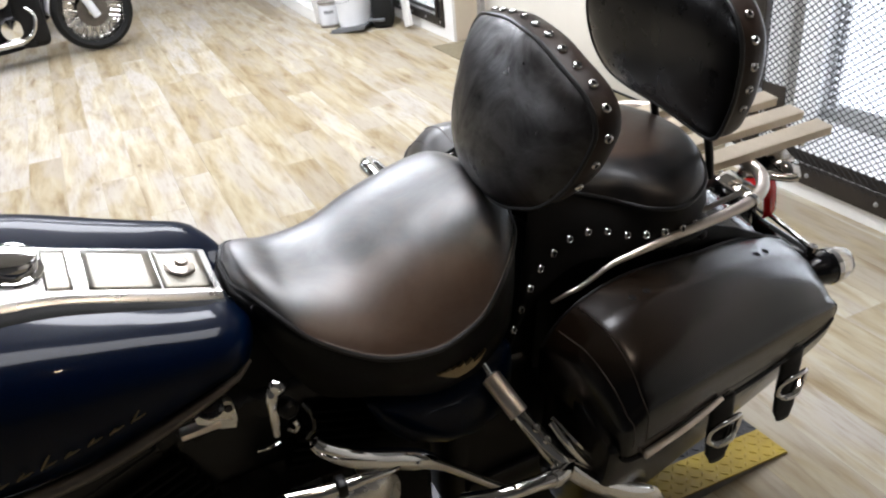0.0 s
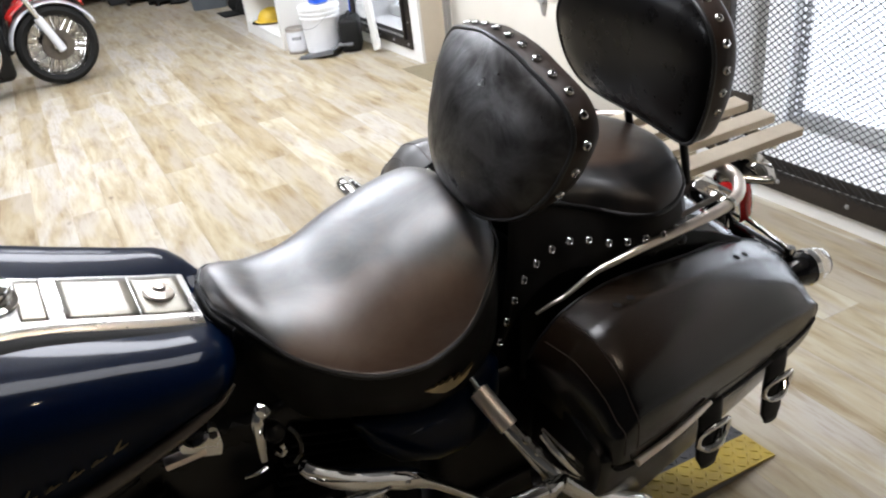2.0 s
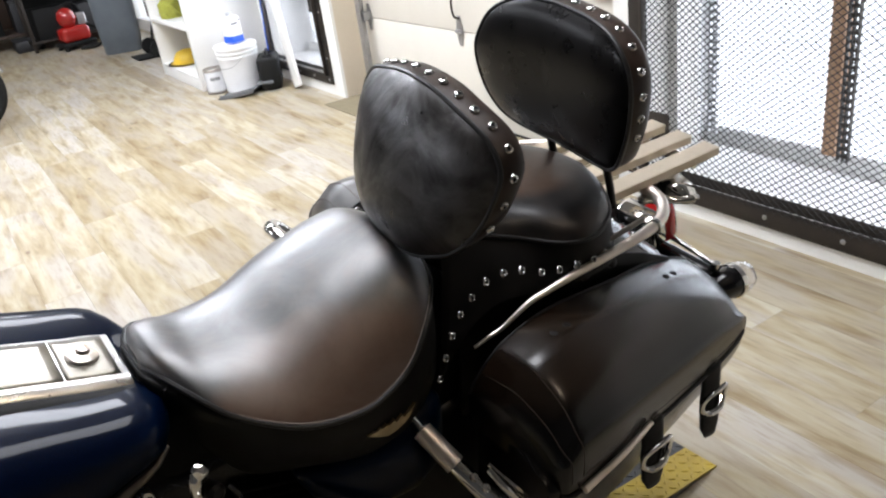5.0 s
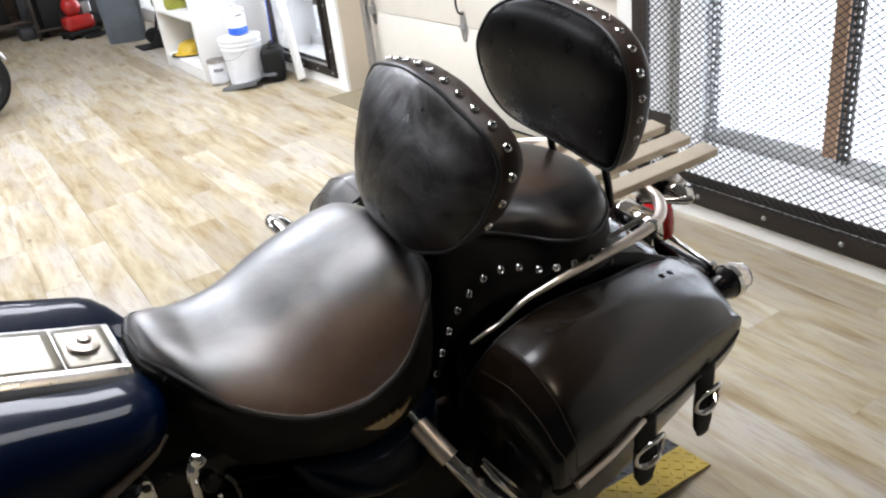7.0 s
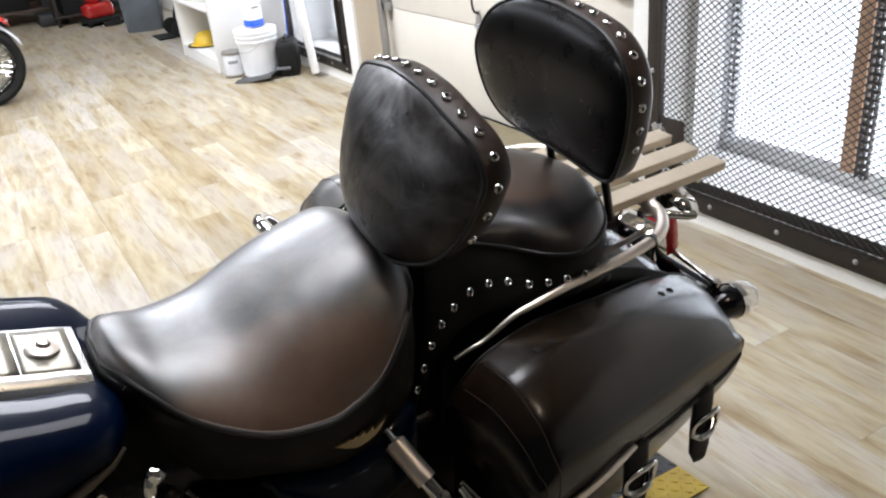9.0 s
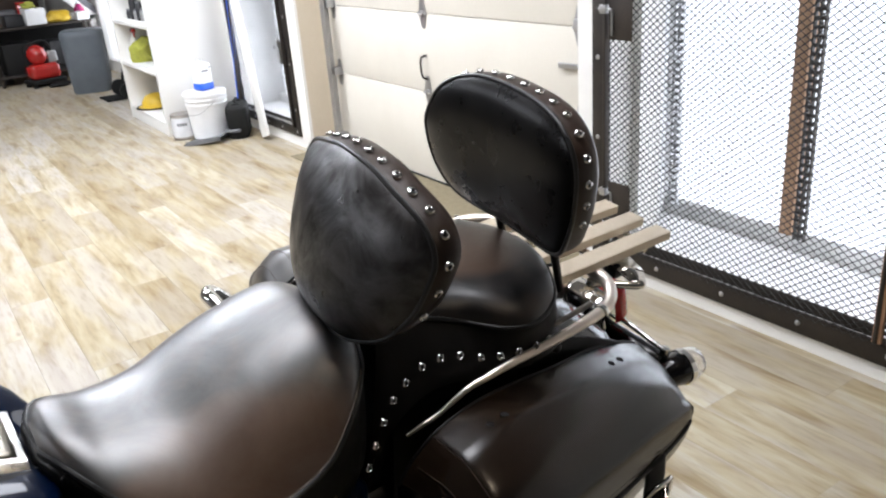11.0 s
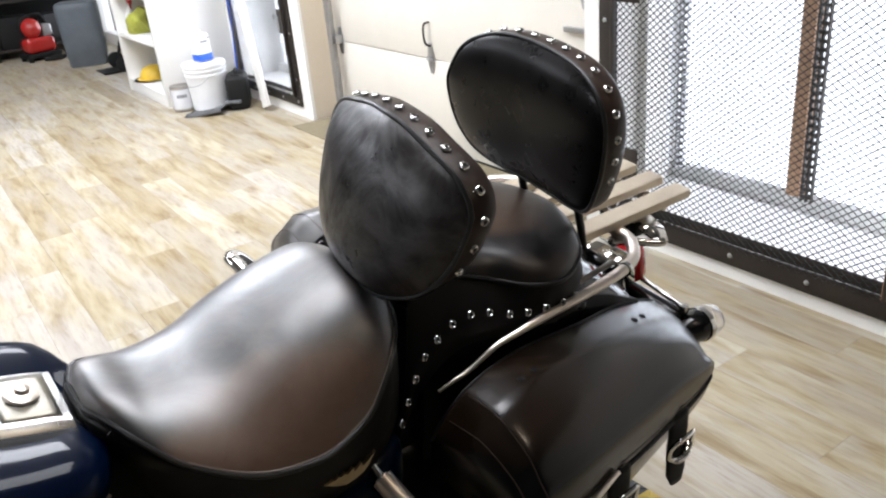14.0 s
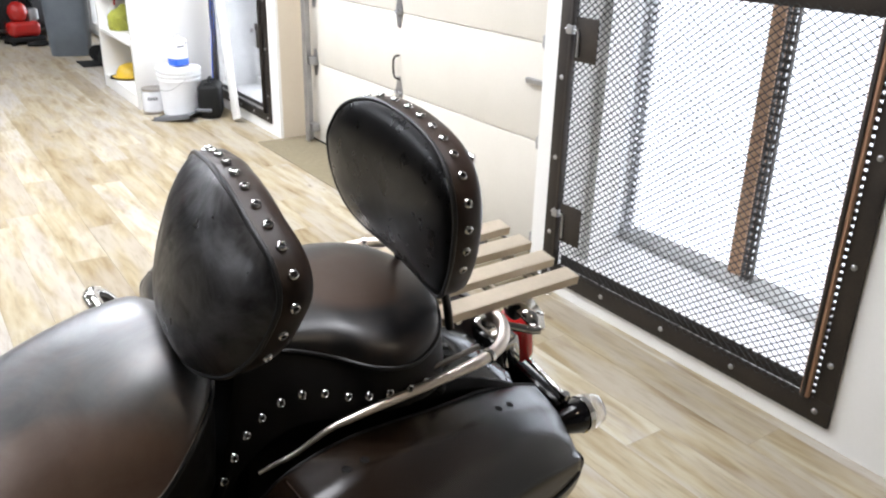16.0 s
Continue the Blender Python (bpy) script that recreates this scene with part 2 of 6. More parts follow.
def plank_mat():
    """Printed oak vinyl: pale straw and grey boards with long grain along y."""
    m = mat("oak_vinyl", (0.5, 0.42, 0.3), 0.42, spec=0.14)
    info = node(m, "ShaderNodeObjectInfo")
    add = node(m, "ShaderNodeVectorMath")
    add.operation = "ADD"
    geo = node(m, "ShaderNodeNewGeometry")
    sc = node(m, "ShaderNodeVectorMath")
    sc.operation = "SCALE"
    comb = node(m, "ShaderNodeCombineXYZ")
    for s in comb.inputs[:3]:
        link(m, info.outputs["Random"], s)
    link(m, comb.outputs[0], sc.inputs[0])
    sc.inputs["Scale"].default_value = 37.0
    link(m, geo.outputs["Position"], add.inputs[0])
    link(m, sc.outputs[0], add.inputs[1])
    mp = node(m, "ShaderNodeMapping")
    mp.inputs["Scale"].default_value = (9.0, 1.3, 1.0)
    link(m, add.outputs[0], mp.inputs[0])
    grain = blotch(m, 1.9, 4.0, 0.55, mp.outputs[0], 0.5)
    mp2 = node(m, "ShaderNodeMapping")
    mp2.inputs["Scale"].default_value = (46.0, 5.0, 1.0)
    link(m, add.outputs[0], mp2.inputs[0])
    fine = blotch(m, 1.6, 4.0, 0.6, mp2.outputs[0])
    mp3 = node(m, "ShaderNodeMapping")
    mp3.inputs["Scale"].default_value = (6.0, 1.4, 1.0)
    link(m, add.outputs[0], mp3.inputs[0])
    cloud = blotch(m, 1.5, 3.0, 0.5, mp3.outputs[0], 0.3)
    base = ramp(m, grain, (0.28, (0.200, 0.148, 0.078)), (0.42, (0.320, 0.270, 0.178)), (0.56, (0.402, 0.360, 0.268)), (0.75, (0.455, 0.430, 0.362)))
    base = mix(m, ramp(m, cloud, (0.44, (0, 0, 0)), (0.60, (0.75,) * 3)), base, (0.402, 0.380, 0.350))
    tone = ramp(m, info.outputs["Random"], (0.0, (0.78, 0.71, 0.60)), (0.3, (0.92, 0.88, 0.80)), (0.6, (1.0, 0.98, 0.96)), (1.0, (1.06, 1.06, 1.07)))
    base = mix(m, 1.0, base, tone, "MULTIPLY")
    base = mix(m, ramp(m, fine, (0.30, (0.42,) * 3), (0.50, (0, 0, 0))), base, (0.20, 0.155, 0.10))
    knot = node(m, "ShaderNodeTexVoronoi", Scale=1.7)
    mk = node(m, "ShaderNodeMapping")
    mk.inputs["Scale"].default_value = (3.0, 1.4, 1.0)
    link(m, add.outputs[0], mk.inputs[0])
    link(m, mk.outputs[0], knot.inputs["Vector"])
    base = mix(m, ramp(m, knot.outputs["Distance"], (0.02, (0.7,) * 3), (0.075, (0, 0, 0))), base, (0.13, 0.09, 0.06))
    to(m, base, "Base Color")
    to(m, ramp(m, cloud, (0.3, (0.42,) * 3), (0.7, (0.56,) * 3)), "Roughness")
    bump(m, fine, 0.12, 0.0008)
    return m


OAK = plank_mat()
GLOW = bpy.data.materials.new("bright_overcast_daylight")
GLOW.use_nodes = True
GLOW.node_tree.nodes.clear()
em, om = GLOW.node_tree.nodes.new("ShaderNodeEmission"), GLOW.node_tree.nodes.new("ShaderNodeOutputMaterial")
em.inputs[0].default_value, em.inputs[1].default_value = (0.90, 0.95, 1.0, 1), 3.3
link(GLOW, em.outputs[0], om.inputs[0])


def lamp_glow(strength):
    m = bpy.data.materials.new("lamp_diffuser")
    m.use_nodes = True
    m.node_tree.nodes.clear()
    e, o = m.node_tree.nodes.new("ShaderNodeEmission"), m.node_tree.nodes.new("ShaderNodeOutputMaterial")
    e.inputs[0].default_value, e.inputs[1].default_value = (1.0, 0.97, 0.93, 1), strength
    link(m, e.outputs[0], o.inputs[0])
    return m


BRIGHTGLOW, WEAKGLOW = lamp_glow(9.0), lamp_glow(1.0)


# ---- shapes ----
def empty(name, m=None):
    ob = new(name)
    ob.empty_display_size = 0.1
    if m is not None:
        ob.matrix_basis = m
    return ob


def part(name, bm, material, parent=None, label="", smooth=True, angle=40):
    """Links a bmesh as one mesh object under a thing or a part."""
    bmesh.ops.recalc_face_normals(bm, faces=bm.faces)
    me = bpy.data.meshes.new(name)
    for e in bm.edges:
        e.smooth = not (len(e.link_faces) == 2 and e.calc_face_angle(0) > radians(angle))
    for f in bm.faces:
        f.smooth = smooth
    bm.to_mesh(me)
    bm.free()
    me.materials.append(material)
    ob = new(name, me)
    if parent is not None:
        ob.parent = parent
    if label:
        ob["label"] = label
    return ob


def again(ob, m, parent=None):
    """Another object on the same mesh."""
    o = new(ob.name.split(".")[0], ob.data)
    o.parent = parent if parent is not None else ob.parent
    o.matrix_basis = m
    if "label" in ob:
        o["label"] = ob["label"]
    return o


def box(sx, sy, sz, at=(0, 0, 0), bevel=0.0, seg=2, bm=None, m=None):
    """A bevelled box with its middle at the given place."""
    own = bmesh.new()
    bmesh.ops.create_cube(own, size=1)
    bmesh.ops.scale(own, vec=(sx, sy, sz), verts=own.verts)
    if bevel:
        bmesh.ops.bevel(own, geom=own.edges[:], offset=bevel, segments=seg, affect="EDGES", profile=0.5)
    if m is not None:
        bmesh.ops.transform(own, matrix=m, verts=own.verts)
    bmesh.ops.translate(own, vec=at, verts=own.verts)
    return own if bm is None else join(bm, own)


def join(bm, other):
    me = bpy.data.meshes.new("tmp")
    other.to_mesh(me)
    other.free()
    bm.from_mesh(me)
    bpy.data.meshes.remove(me)
    return bm


def grid(rows, closed_u=False, closed_v=False, cap=False, bm=None):
    """A skin over rows of points."""
    bm = bm or bmesh.new()
    vs = [[bm.verts.new(p) for p in row] for row in rows]
    nu, nv = len(vs), len(vs[0])
    for i in range(nu - (not closed_u)):
        for j in range(nv - (not closed_v)):
            q = [vs[i][j], vs[(i + 1) % nu][j], vs[(i + 1) % nu][(j + 1) % nv], vs[i][(j + 1) % nv]]
            bm.faces.new(q)
    if cap and cap != "last":
        bm.faces.new(vs[0])
    if cap is True or cap == "last":
        bm.faces.new(list(reversed(vs[-1])))
    return bm


def spline(keys, n):
    """n points along a smooth curve through the keys."""
    k = np.array(keys, float)
    if k.ndim == 1:
        k = k[:, None]
    p = np.vstack([2 * k[0] - k[1], k, 2 * k[-1] - k[-2]])
    out = []
    for u in np.linspace(0, len(k) - 1, n):
        i = min(int(u), len(k) - 2)
        t = u - i
        a, b, c, d = p[i], p[i + 1], p[i + 2], p[i + 3]
        out.append(0.5 * (2 * b + (c - a) * t + (2 * a - 5 * b + 4 * c - d) * t * t + (3 * b - a - 3 * c + d) * t**3))
    return np.array(out)


def tube(points, r, n=12, m=0, cap=True, bm=None):
    """A round bar through the points; m > 0 smooths it with m points; r may be a list."""
    pts = spline(points, m) if m else np.array(points, float)
    rr = np.interp(np.linspace(0, 1, len(pts)), np.linspace(0, 1, len(r)), r) if isinstance(r, (list, tuple)) else [r] * len(pts)
    rows, side = [], None
    for i, p in enumerate(pts):
        d = Vector(pts[min(i + 1, len(pts) - 1)] - pts[max(i - 1, 0)]).normalized()
        if side is None:
            side = d.orthogonal().normalized()
        side = (side - d * side.dot(d)).normalized()
        up = d.cross(side)
        rows.append([Vector(p) + float(rr[i]) * (math.cos(a) * side + math.sin(a) * up) for a in (2 * math.pi * k / n for k in range(n))])
    return grid(rows, closed_v=True, cap=cap, bm=bm)


def lathe(profile, n=24, m=None, bm=None):
    """Turns (radius, height) pairs round z."""
    own = grid([[(r * math.cos(2 * math.pi * k / n), r * math.sin(2 * math.pi * k / n), z) for k in range(n)] for r, z in profile], closed_v=True, cap=True)
    if m is not None:
        bmesh.ops.transform(own, matrix=m, verts=own.verts)
    return own if bm is None else join(bm, own)


def aim(p, d):
    """A pose at p whose z axis points along d."""
    return Matrix.Translation(Vector(p)) @ Vector(d).to_track_quat("Z", "Y").to_matrix().to_4x4()

# ---- the room ----
WX = 2.685          # inner face of the east wall
DX = 2.87           # face of the garage door
CEILING = 2.9


def slab(name, x0, y0, z0, x1, y1, z1, material, parent=None, label="", bevel=0.0):
    return part(name, box(x1 - x0, y1 - y0, z1 - z0, ((x0 + x1) / 2, (y0 + y1) / 2, (z0 + z1) / 2), bevel), material, parent, label, smooth=bevel > 0)


def setting(name, boxes, material, label, category):
    bm = bmesh.new()
    for x0, y0, z0, x1, y1, z1 in boxes:
        box(x1 - x0, y1 - y0, z1 - z0, ((x0 + x1) / 2, (y0 + y1) / 2, (z0 + z1) / 2), 0, bm=bm)
    return tagged(part(name, bm, material, None, "", False), label, category, kind="structure")


X0, Y0, Y1 = -4.5, -3.0, 13.5
# east wall round the near window, the garage door and the far window
setting("wall_east", [
    (WX, Y0, 0, WX + 0.12, 1.15, 1.34), (WX, 1.15, 0, WX + 0.12, 2.34, 0.125), (WX, 1.15, 1.22, WX + 0.12, 2.34, 1.34),
    (WX, 2.34, 0, WX + 0.16, 2.47, CEILING), (WX, 2.47, 2.35, WX + 0.12, 4.986, CEILING),
    (WX, 4.986, 0, WX + 0.16, 5.19, CEILING), (WX, 5.19, 0, WX + 0.12, 6.08, 0.15), (WX, 5.19, 1.22, WX + 0.12, 6.08, CEILING),
    (WX, 6.08, 0, WX + 0.12, 9.55, CEILING), (WX, 9.55, 0, WX + 0.12, 10.25, 0.12), (WX, 9.55, 0.95, WX + 0.12, 10.25, CEILING), (WX, 10.25, 0, WX + 0.12, Y1, CEILING)],
    WALL, "white painted east wall with window openings and a garage door", "wall")
# added out of view: keeps the middle of the bag lid dark in reflection
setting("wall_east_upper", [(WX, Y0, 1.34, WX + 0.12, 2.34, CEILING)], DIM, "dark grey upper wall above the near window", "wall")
setting("wall_north", [(X0, Y1, 0, WX + 0.12, Y1 + 0.12, CEILING)], WALL, "plain far end wall of the workshop", "wall")
# these walls and the ceiling are out of view and darkened to deepen blacks
setting("wall_south", [(X0, Y0 - 0.12, 0, WX + 0.12, Y0, CEILING)], DIM, "unseen end wall of the workshop, darkened to cut reflections", "wall")
setting("wall_west", [(X0 - 0.12, Y0, 0, X0, Y1, CEILING)], DIM, "unseen long wall of the workshop, darkened to cut reflections", "wall")
setting("ceiling", [(X0, Y0, CEILING, WX + 0.12, Y1, CEILING + 0.1)], CEIL, "unseen workshop ceiling, darkened to cut reflections", "ceiling")
setting("door_reveal", [(WX + 0.02, 4.984, 0, DX + 0.06, 4.996, 2.35), (WX + 0.16, 2.464, 0, DX + 0.06, 2.474, 2.35)], TAN, "tan painted reveal beside the garage door", "reveal")
setting("wall_outer", [(WX + 0.161, 2.3, 0, DX + 0.1, 2.463, 2.4), (WX + 0.161, 4.997, 0, DX + 0.1, 5.1, 2.4), (DX + 0.06, 2.3, 0, DX + 0.1, 5.1, 2.6)], WALL, "plain wall closing the garage doorway", "wall")


def niche(y0, y1, z0, z1, depth, posts, name):
    """The deep window recess behind a security grille."""
    xb = WX + 0.12
    setting("window_reveal_" + name, [(xb, y0 - 0.12, z0 - 0.09, xb + depth, y1 + 0.12, z0 - 0.03), (xb, y0 - 0.12, z1 + 0.04, xb + depth, y1 + 0.12, z1 + 0.10),
            (xb, y0 - 0.14, z0 - 0.03, xb + depth, y0 - 0.10, z1 + 0.04), (xb, y1 + 0.10, z0 - 0.03, xb + depth, y1 + 0.14, z1 + 0.04)], SILL, "dusty white painted deep window recess", "window reveal")
    win = tagged(empty("window_" + name, Matrix.Translation((xb + depth, (y0 + y1) / 2, z0))), "pale window with weathered posts behind a steel grille", "window", kind="structure")
    yc, h, w = (y0 + y1) / 2, z1 - z0, y1 - y0
    bm = box(0.05, w + 0.2, 0.06, (-0.03, 0, 0.0), 0.004)
    box(0.05, w + 0.2, 0.06, (-0.03, 0, h + 0.0), 0.004, bm=bm)
    part("window_frame", bm, SILL, win, "dusty grey frame")
    for y, wd, mt in posts:
        part("window_post", box(0.07, wd, h - 0.06, (-0.04, y - yc, h / 2), 0.005), mt, win, "weathered timber post" if mt is RUSTY else "white post")
    pane = part("pane", box(0.006, w + 0.2, h - 0.06, (0.0, 0, h / 2)), LENS, win, "clear glass", False)
    pane.visible_shadow = False
    return win


niche(1.17, 2.34, 0.125, 1.22, 0.42, ((1.84, 0.055, RUSTY),), "1")


def slotted_bar(y, material, label):
    """A perforated steel upright: two flanges joined by short webs."""
    top = tagged(empty("slotted_upright", Matrix.Translation((WX + 0.46, y, 0.15))), label, "steel upright", "slotted uprights")
    for o in (-0.020, 0.0, 0.020):
        part("flange", box(0.02, 0.005, 1.04, (0, o, 0.52), 0.001), material, top)
    proto = None
    for n in range(34):
        m = Matrix.Translation((0, 0, 0.02 + 0.0305 * n))
        if proto is None:
            proto = part("web", box(0.012, 0.034, 0.012), material, top, "", False)
            proto.matrix_basis = m
        else:
            again(proto, m)
    return top


slotted_bar(1.775, STEEL, "dark slotted steel upright beside the timber post")
slotted_bar(2.37, GALV, "grey slotted steel upright at the window edge")
niche(5.19, 6.08, 0.15, 1.22, 0.25, ((5.60, 0.04, SILL),), "2")
for name, y0, y1, z0, z1, x in (("backdrop_1", 0.4, 3.1, -0.3, 1.7, WX + 0.75), ("backdrop_2", 4.6, 6.7, -0.3, 1.7, WX + 0.6), ("backdrop_3", 9.2, 10.6, -0.3, 1.5, WX + 0.3)):
    tagged(slab(name, x, y0, z0, x + 0.02, y1, z1, GLOW), "bright overcast daylight outside the window", "backdrop", kind="structure")


# ---- security grilles ----
def grille(name, y0, y1, z0, z1, bar, pitch_y, pitch_z, hinge_left):
    """A steel frame with bolts and expanded mesh, flat on the wall."""
    top = tagged(empty(name, Matrix.Translation((WX, (y0 + y1) / 2, z0))), "black steel security grille with diamond mesh on the wall", "grille", "window grilles")
    w, h = y1 - y0, z1 - z0
    for nm, cy, cz, sy, sz in (("frame_bar", 0, bar / 2, w, bar), ("frame_bar", 0, h - bar / 2, w, bar), ("frame_bar", -w / 2 + bar / 2 - (0.009 if hinge_left else 0), h / 2, bar - (0.018 if hinge_left else 0), h - 2 * bar), ("frame_bar", w / 2 - bar / 2, h / 2, bar, h - 2 * bar)):
        part(nm, box(0.012, sy, sz, (-0.008, cy, cz), 0.0015), STEEL, top)
    # inner angle, rusted where it is worn
    for sy in (-1, 1):
        part("inner_angle", box(0.03, 0.012, h - 2 * bar, (-0.022, sy * (w / 2 - bar - 0.006), h / 2), 0.002), STEEL, top)
    part("inner_angle", box(0.006, w - 2 * bar - 0.03, 0.042, (0.004, 0, bar + 0.019), 0.0015), STEEL, top, "dark steel angle behind the foot of the mesh")
    bm = bmesh.new()
    ny, nz = int((w - 2 * bar) / pitch_y) + 1, int((h - 2 * bar) / pitch_z) + 1
    a0, b0 = -w / 2 + bar * 0.8, bar * 0.8
    t, d = 0.0017, 0.0011
    for k in range(nz * 2 + 2):
        z = b0 + k * pitch_z / 2
        for j in range(ny + 1):
            y = a0 + j * pitch_y + (pitch_y / 2 if k % 2 else 0)
            for s in (-1, 1):
                ya, yb, za, zb = y, y + s * pitch_y / 2, z, z + pitch_z / 2
                if not (a0 <= min(ya, yb) and max(ya, yb) <= w / 2 - bar * 0.8 and zb <= h - bar * 0.8):
                    continue
                q = [(-0.016 - d, ya - t * 0.3, za - t), (-0.016 - d, yb - t * 0.3, zb - t), (-0.016 - d, yb + t * 0.3, zb + t), (-0.016 - d, ya + t * 0.3, za + t)]
                f = [bm.verts.new(p) for p in q]
                g = [bm.verts.new((p[0] + 2 * d, p[1], p[2])) for p in q]
                bm.faces.new(f)
                bm.faces.new(g[::-1])
                bm.faces.new((f[0], g[0], g[1], f[1]))
                bm.faces.new((f[2], g[2], g[3], f[3]))
    if hinge_left:
        # slotted strip along the closing edge
        ys = -w / 2 + bar
        part("edge_strip", box(0.02, 0.026, h - 2 * bar, (-0.020, ys + 0.004, h / 2), 0.002), RUSTY, top, "rust-brown closing strip")
        for n in range(int((h - 2 * bar) / 0.022)):
            part("slot_tie", box(0.008, 0.020, 0.013, (-0.014, ys - 0.009, bar + 0.011 + 0.022 * n)), STEEL, top, "", False)
    mesh = part("diamond_mesh", bm, MESHWIRE, top, "", False)
    mesh["kind"] = "stuff"
    proto = None
    spots = [(-w / 2 + 0.045 + n * (w - 0.09) / 4, bar * 0.5) for n in range(5)] + [(s * (w / 2 - bar * 0.4), bar + 0.12 + n * 0.30) for s in (-1, 1) for n in range(3)]
    for y, z in spots:
        m = Matrix.Translation((-0.014, y, z)) @ pose(0, 0, 0, 0, -90, 0)
        if proto is None:
            proto = part("bolt", lathe(((0.009, 0), (0.0085, 0.003), (0.005, 0.0055), (0.0, 0.006)), 10), GALV, top)
            proto.matrix_basis = m
        else:
            again(proto, m)
    for zc in ((0.26, 0.94) if hinge_left else (0.55,)):
        yy = w / 2 - 0.15 if hinge_left else -w / 2 + 0.10
        plate = part("latch_plate", box(0.004, 0.11, 0.15, (-0.024, yy, zc), 0.001), STEEL, top, "square black latch plate")
        part("latch_bolt", tube([(-0.03, yy + 0.10, zc + 0.03), (-0.03, yy + 0.04, zc + 0.03), (-0.03, yy + 0.035, zc + 0.02), (-0.03, yy + 0.035, zc - 0.06)], 0.005, 8), GALV, plate)
        part("latch_keeper", box(0.02, 0.03, 0.03, (-0.03, yy + 0.075, zc + 0.03), 0.003), GALV, plate)
    return top


grille("window_grille", 1.128, 2.38, 0.057, 1.26, 0.075, 0.031, 0.0235, True)
grille("window_grille", 5.112, 6.16, 0.074, 1.26, 0.06, 0.034, 0.026, False)

# ---- garage door ----
gd = tagged(empty("door_1", Matrix.Translation((DX, 3.75, 0))), "cream sectional garage door with diamond hinges, closed", "garage door", kind="structure")
SEC = (0.0, 0.505, 0.915, 1.33, 1.75, 2.17)
for k in range(5):
    part("panel", box(0.045, 2.50, SEC[k + 1] - SEC[k] - 0.004, (0.0225, -0.01, (SEC[k] + SEC[k + 1]) / 2), 0.003), CREAM, gd)
part("bottom_seal", box(0.05, 2.48, 0.02, (0.02, 0, 0.004)), RUBBER, gd, "black rubber seal", False)


def hinge_shape():
    bm = bmesh.new()
    pts = [(0, 0.012, 0.085), (0, 0.035, 0.0), (0, 0.012, -0.075), (0, -0.012, -0.075), (0, -0.035, 0.0), (0, -0.012, 0.085)]
    f = bm.faces.new([bm.verts.new(p) for p in pts])
    ex = bmesh.ops.extrude_face_region(bm, geom=[f])
    bmesh.ops.translate(bm, vec=(-0.005, 0, 0), verts=[v for v in ex["geom"] if isinstance(v, bmesh.types.BMVert)])
    tube([(-0.010, -0.03, 0), (-0.010, 0.03, 0)], 0.008, 8, bm=bm)
    box(0.014, 0.02, 0.03, (-0.01, 0, 0.0), 0.003, bm=bm)
    return bm


hinge = None
for z in SEC[1:5]:
    for y in (1.06, 0.06, -1.10):
        m = Matrix.Translation((-0.001, y, z))
        if hinge is None:
            hinge = part("hinge", hinge_shape(), GALV, gd, "grey steel diamond hinge")
            hinge.matrix_basis = m
        else:
            again(hinge, m)
part("lift_handle", tube([(-0.004, 0.055, 0.70), (-0.03, 0.065, 0.69), (-0.034, 0.07, 0.64), (-0.03, 0.062, 0.59), (-0.004, 0.055, 0.575)], 0.006, 8, 14), STEEL, gd, "dark bent lift handle")
part("slide_lock", box(0.02, 0.15, 0.022, (-0.012, -1.06, 0.755), 0.003), GALV, gd, "steel slide lock")
for y in (1.10, -1.18):
    bm = box(0.05, 0.012, 2.2, (-0.045, y, 1.11))
    box(0.006, 0.05, 2.2, (-0.068, y - 0.02, 1.11), bm=bm)
    part("track", bm, GALV, gd, "galvanised roller track", False)
    for z in (0.10, 0.52, 0.93):
        part("roller_bracket", box(0.05, 0.07, 0.05, (-0.03, y - 0.03 if y > 0 else y + 0.03, z), 0.004), GALV, gd)

# ---- lamps on the ceiling ----
def strip_lamp(x, y, rot, watts, size=(1.2, 0.28)):
    top = tagged(empty("ceiling_light", pose(x, y, CEILING, 0, 0, rot)), "long white ceiling light with a frosted diffuser", "ceiling light", "ceiling lights")
    part("housing", box(size[0] + 0.05, size[1] + 0.05, 0.05, (0, 0, -0.026), 0.006), WHITEPAINT, top)
    part("diffuser", box(size[0], size[1], 0.012, (0, 0, -0.058), 0.004), BRIGHTGLOW if watts > 15 else WEAKGLOW, top)
    area_lamp("ceiling_light_glow", pose(x, y, CEILING - 0.075, 0, 0, rot), size[0], size[1], watts, WARM)


for x, y, rot, watts, size in ((1.05, 3.95, 0, 90, (1.7, 0.9)), (1.23, 1.48, 0, 16.0, (1.4, 1.0)), (1.2, 5.6, 0, 50, (1.2, 0.28)), (-0.3, 7.0, 90, 55, (1.2, 0.28)), (-3.2, 2.7, 90, 40, (1.2, 0.5)), (-1.6, 5.0, 90, 50, (1.2, 0.28)), (0.3, 9.2, 90, 20, (1.2, 0.28))):
    strip_lamp(x, y, rot, watts, size)


def spot_lamp(x, y):
    top = tagged(empty("downlight", pose(x, y, CEILING, 0, 0, 0)), "small round white ceiling downlight, lit", "downlight", "ceiling downlights")
    part("rim", lathe(((0.075, 0.0), (0.095, -0.002), (0.095, -0.008), (0.072, -0.010), (0.070, -0.004)), 24), WHITEPAINT, top)
    lamp = bpy.data.lights.new("downlight_glow", "AREA")
    lamp.shape, lamp.size, lamp.energy, lamp.color = "DISK", 0.11, 6, (1.0, 0.80, 0.56)
    ob = new("downlight_glow", lamp)
    ob.matrix_world = pose(x, y, CEILING - 0.012)


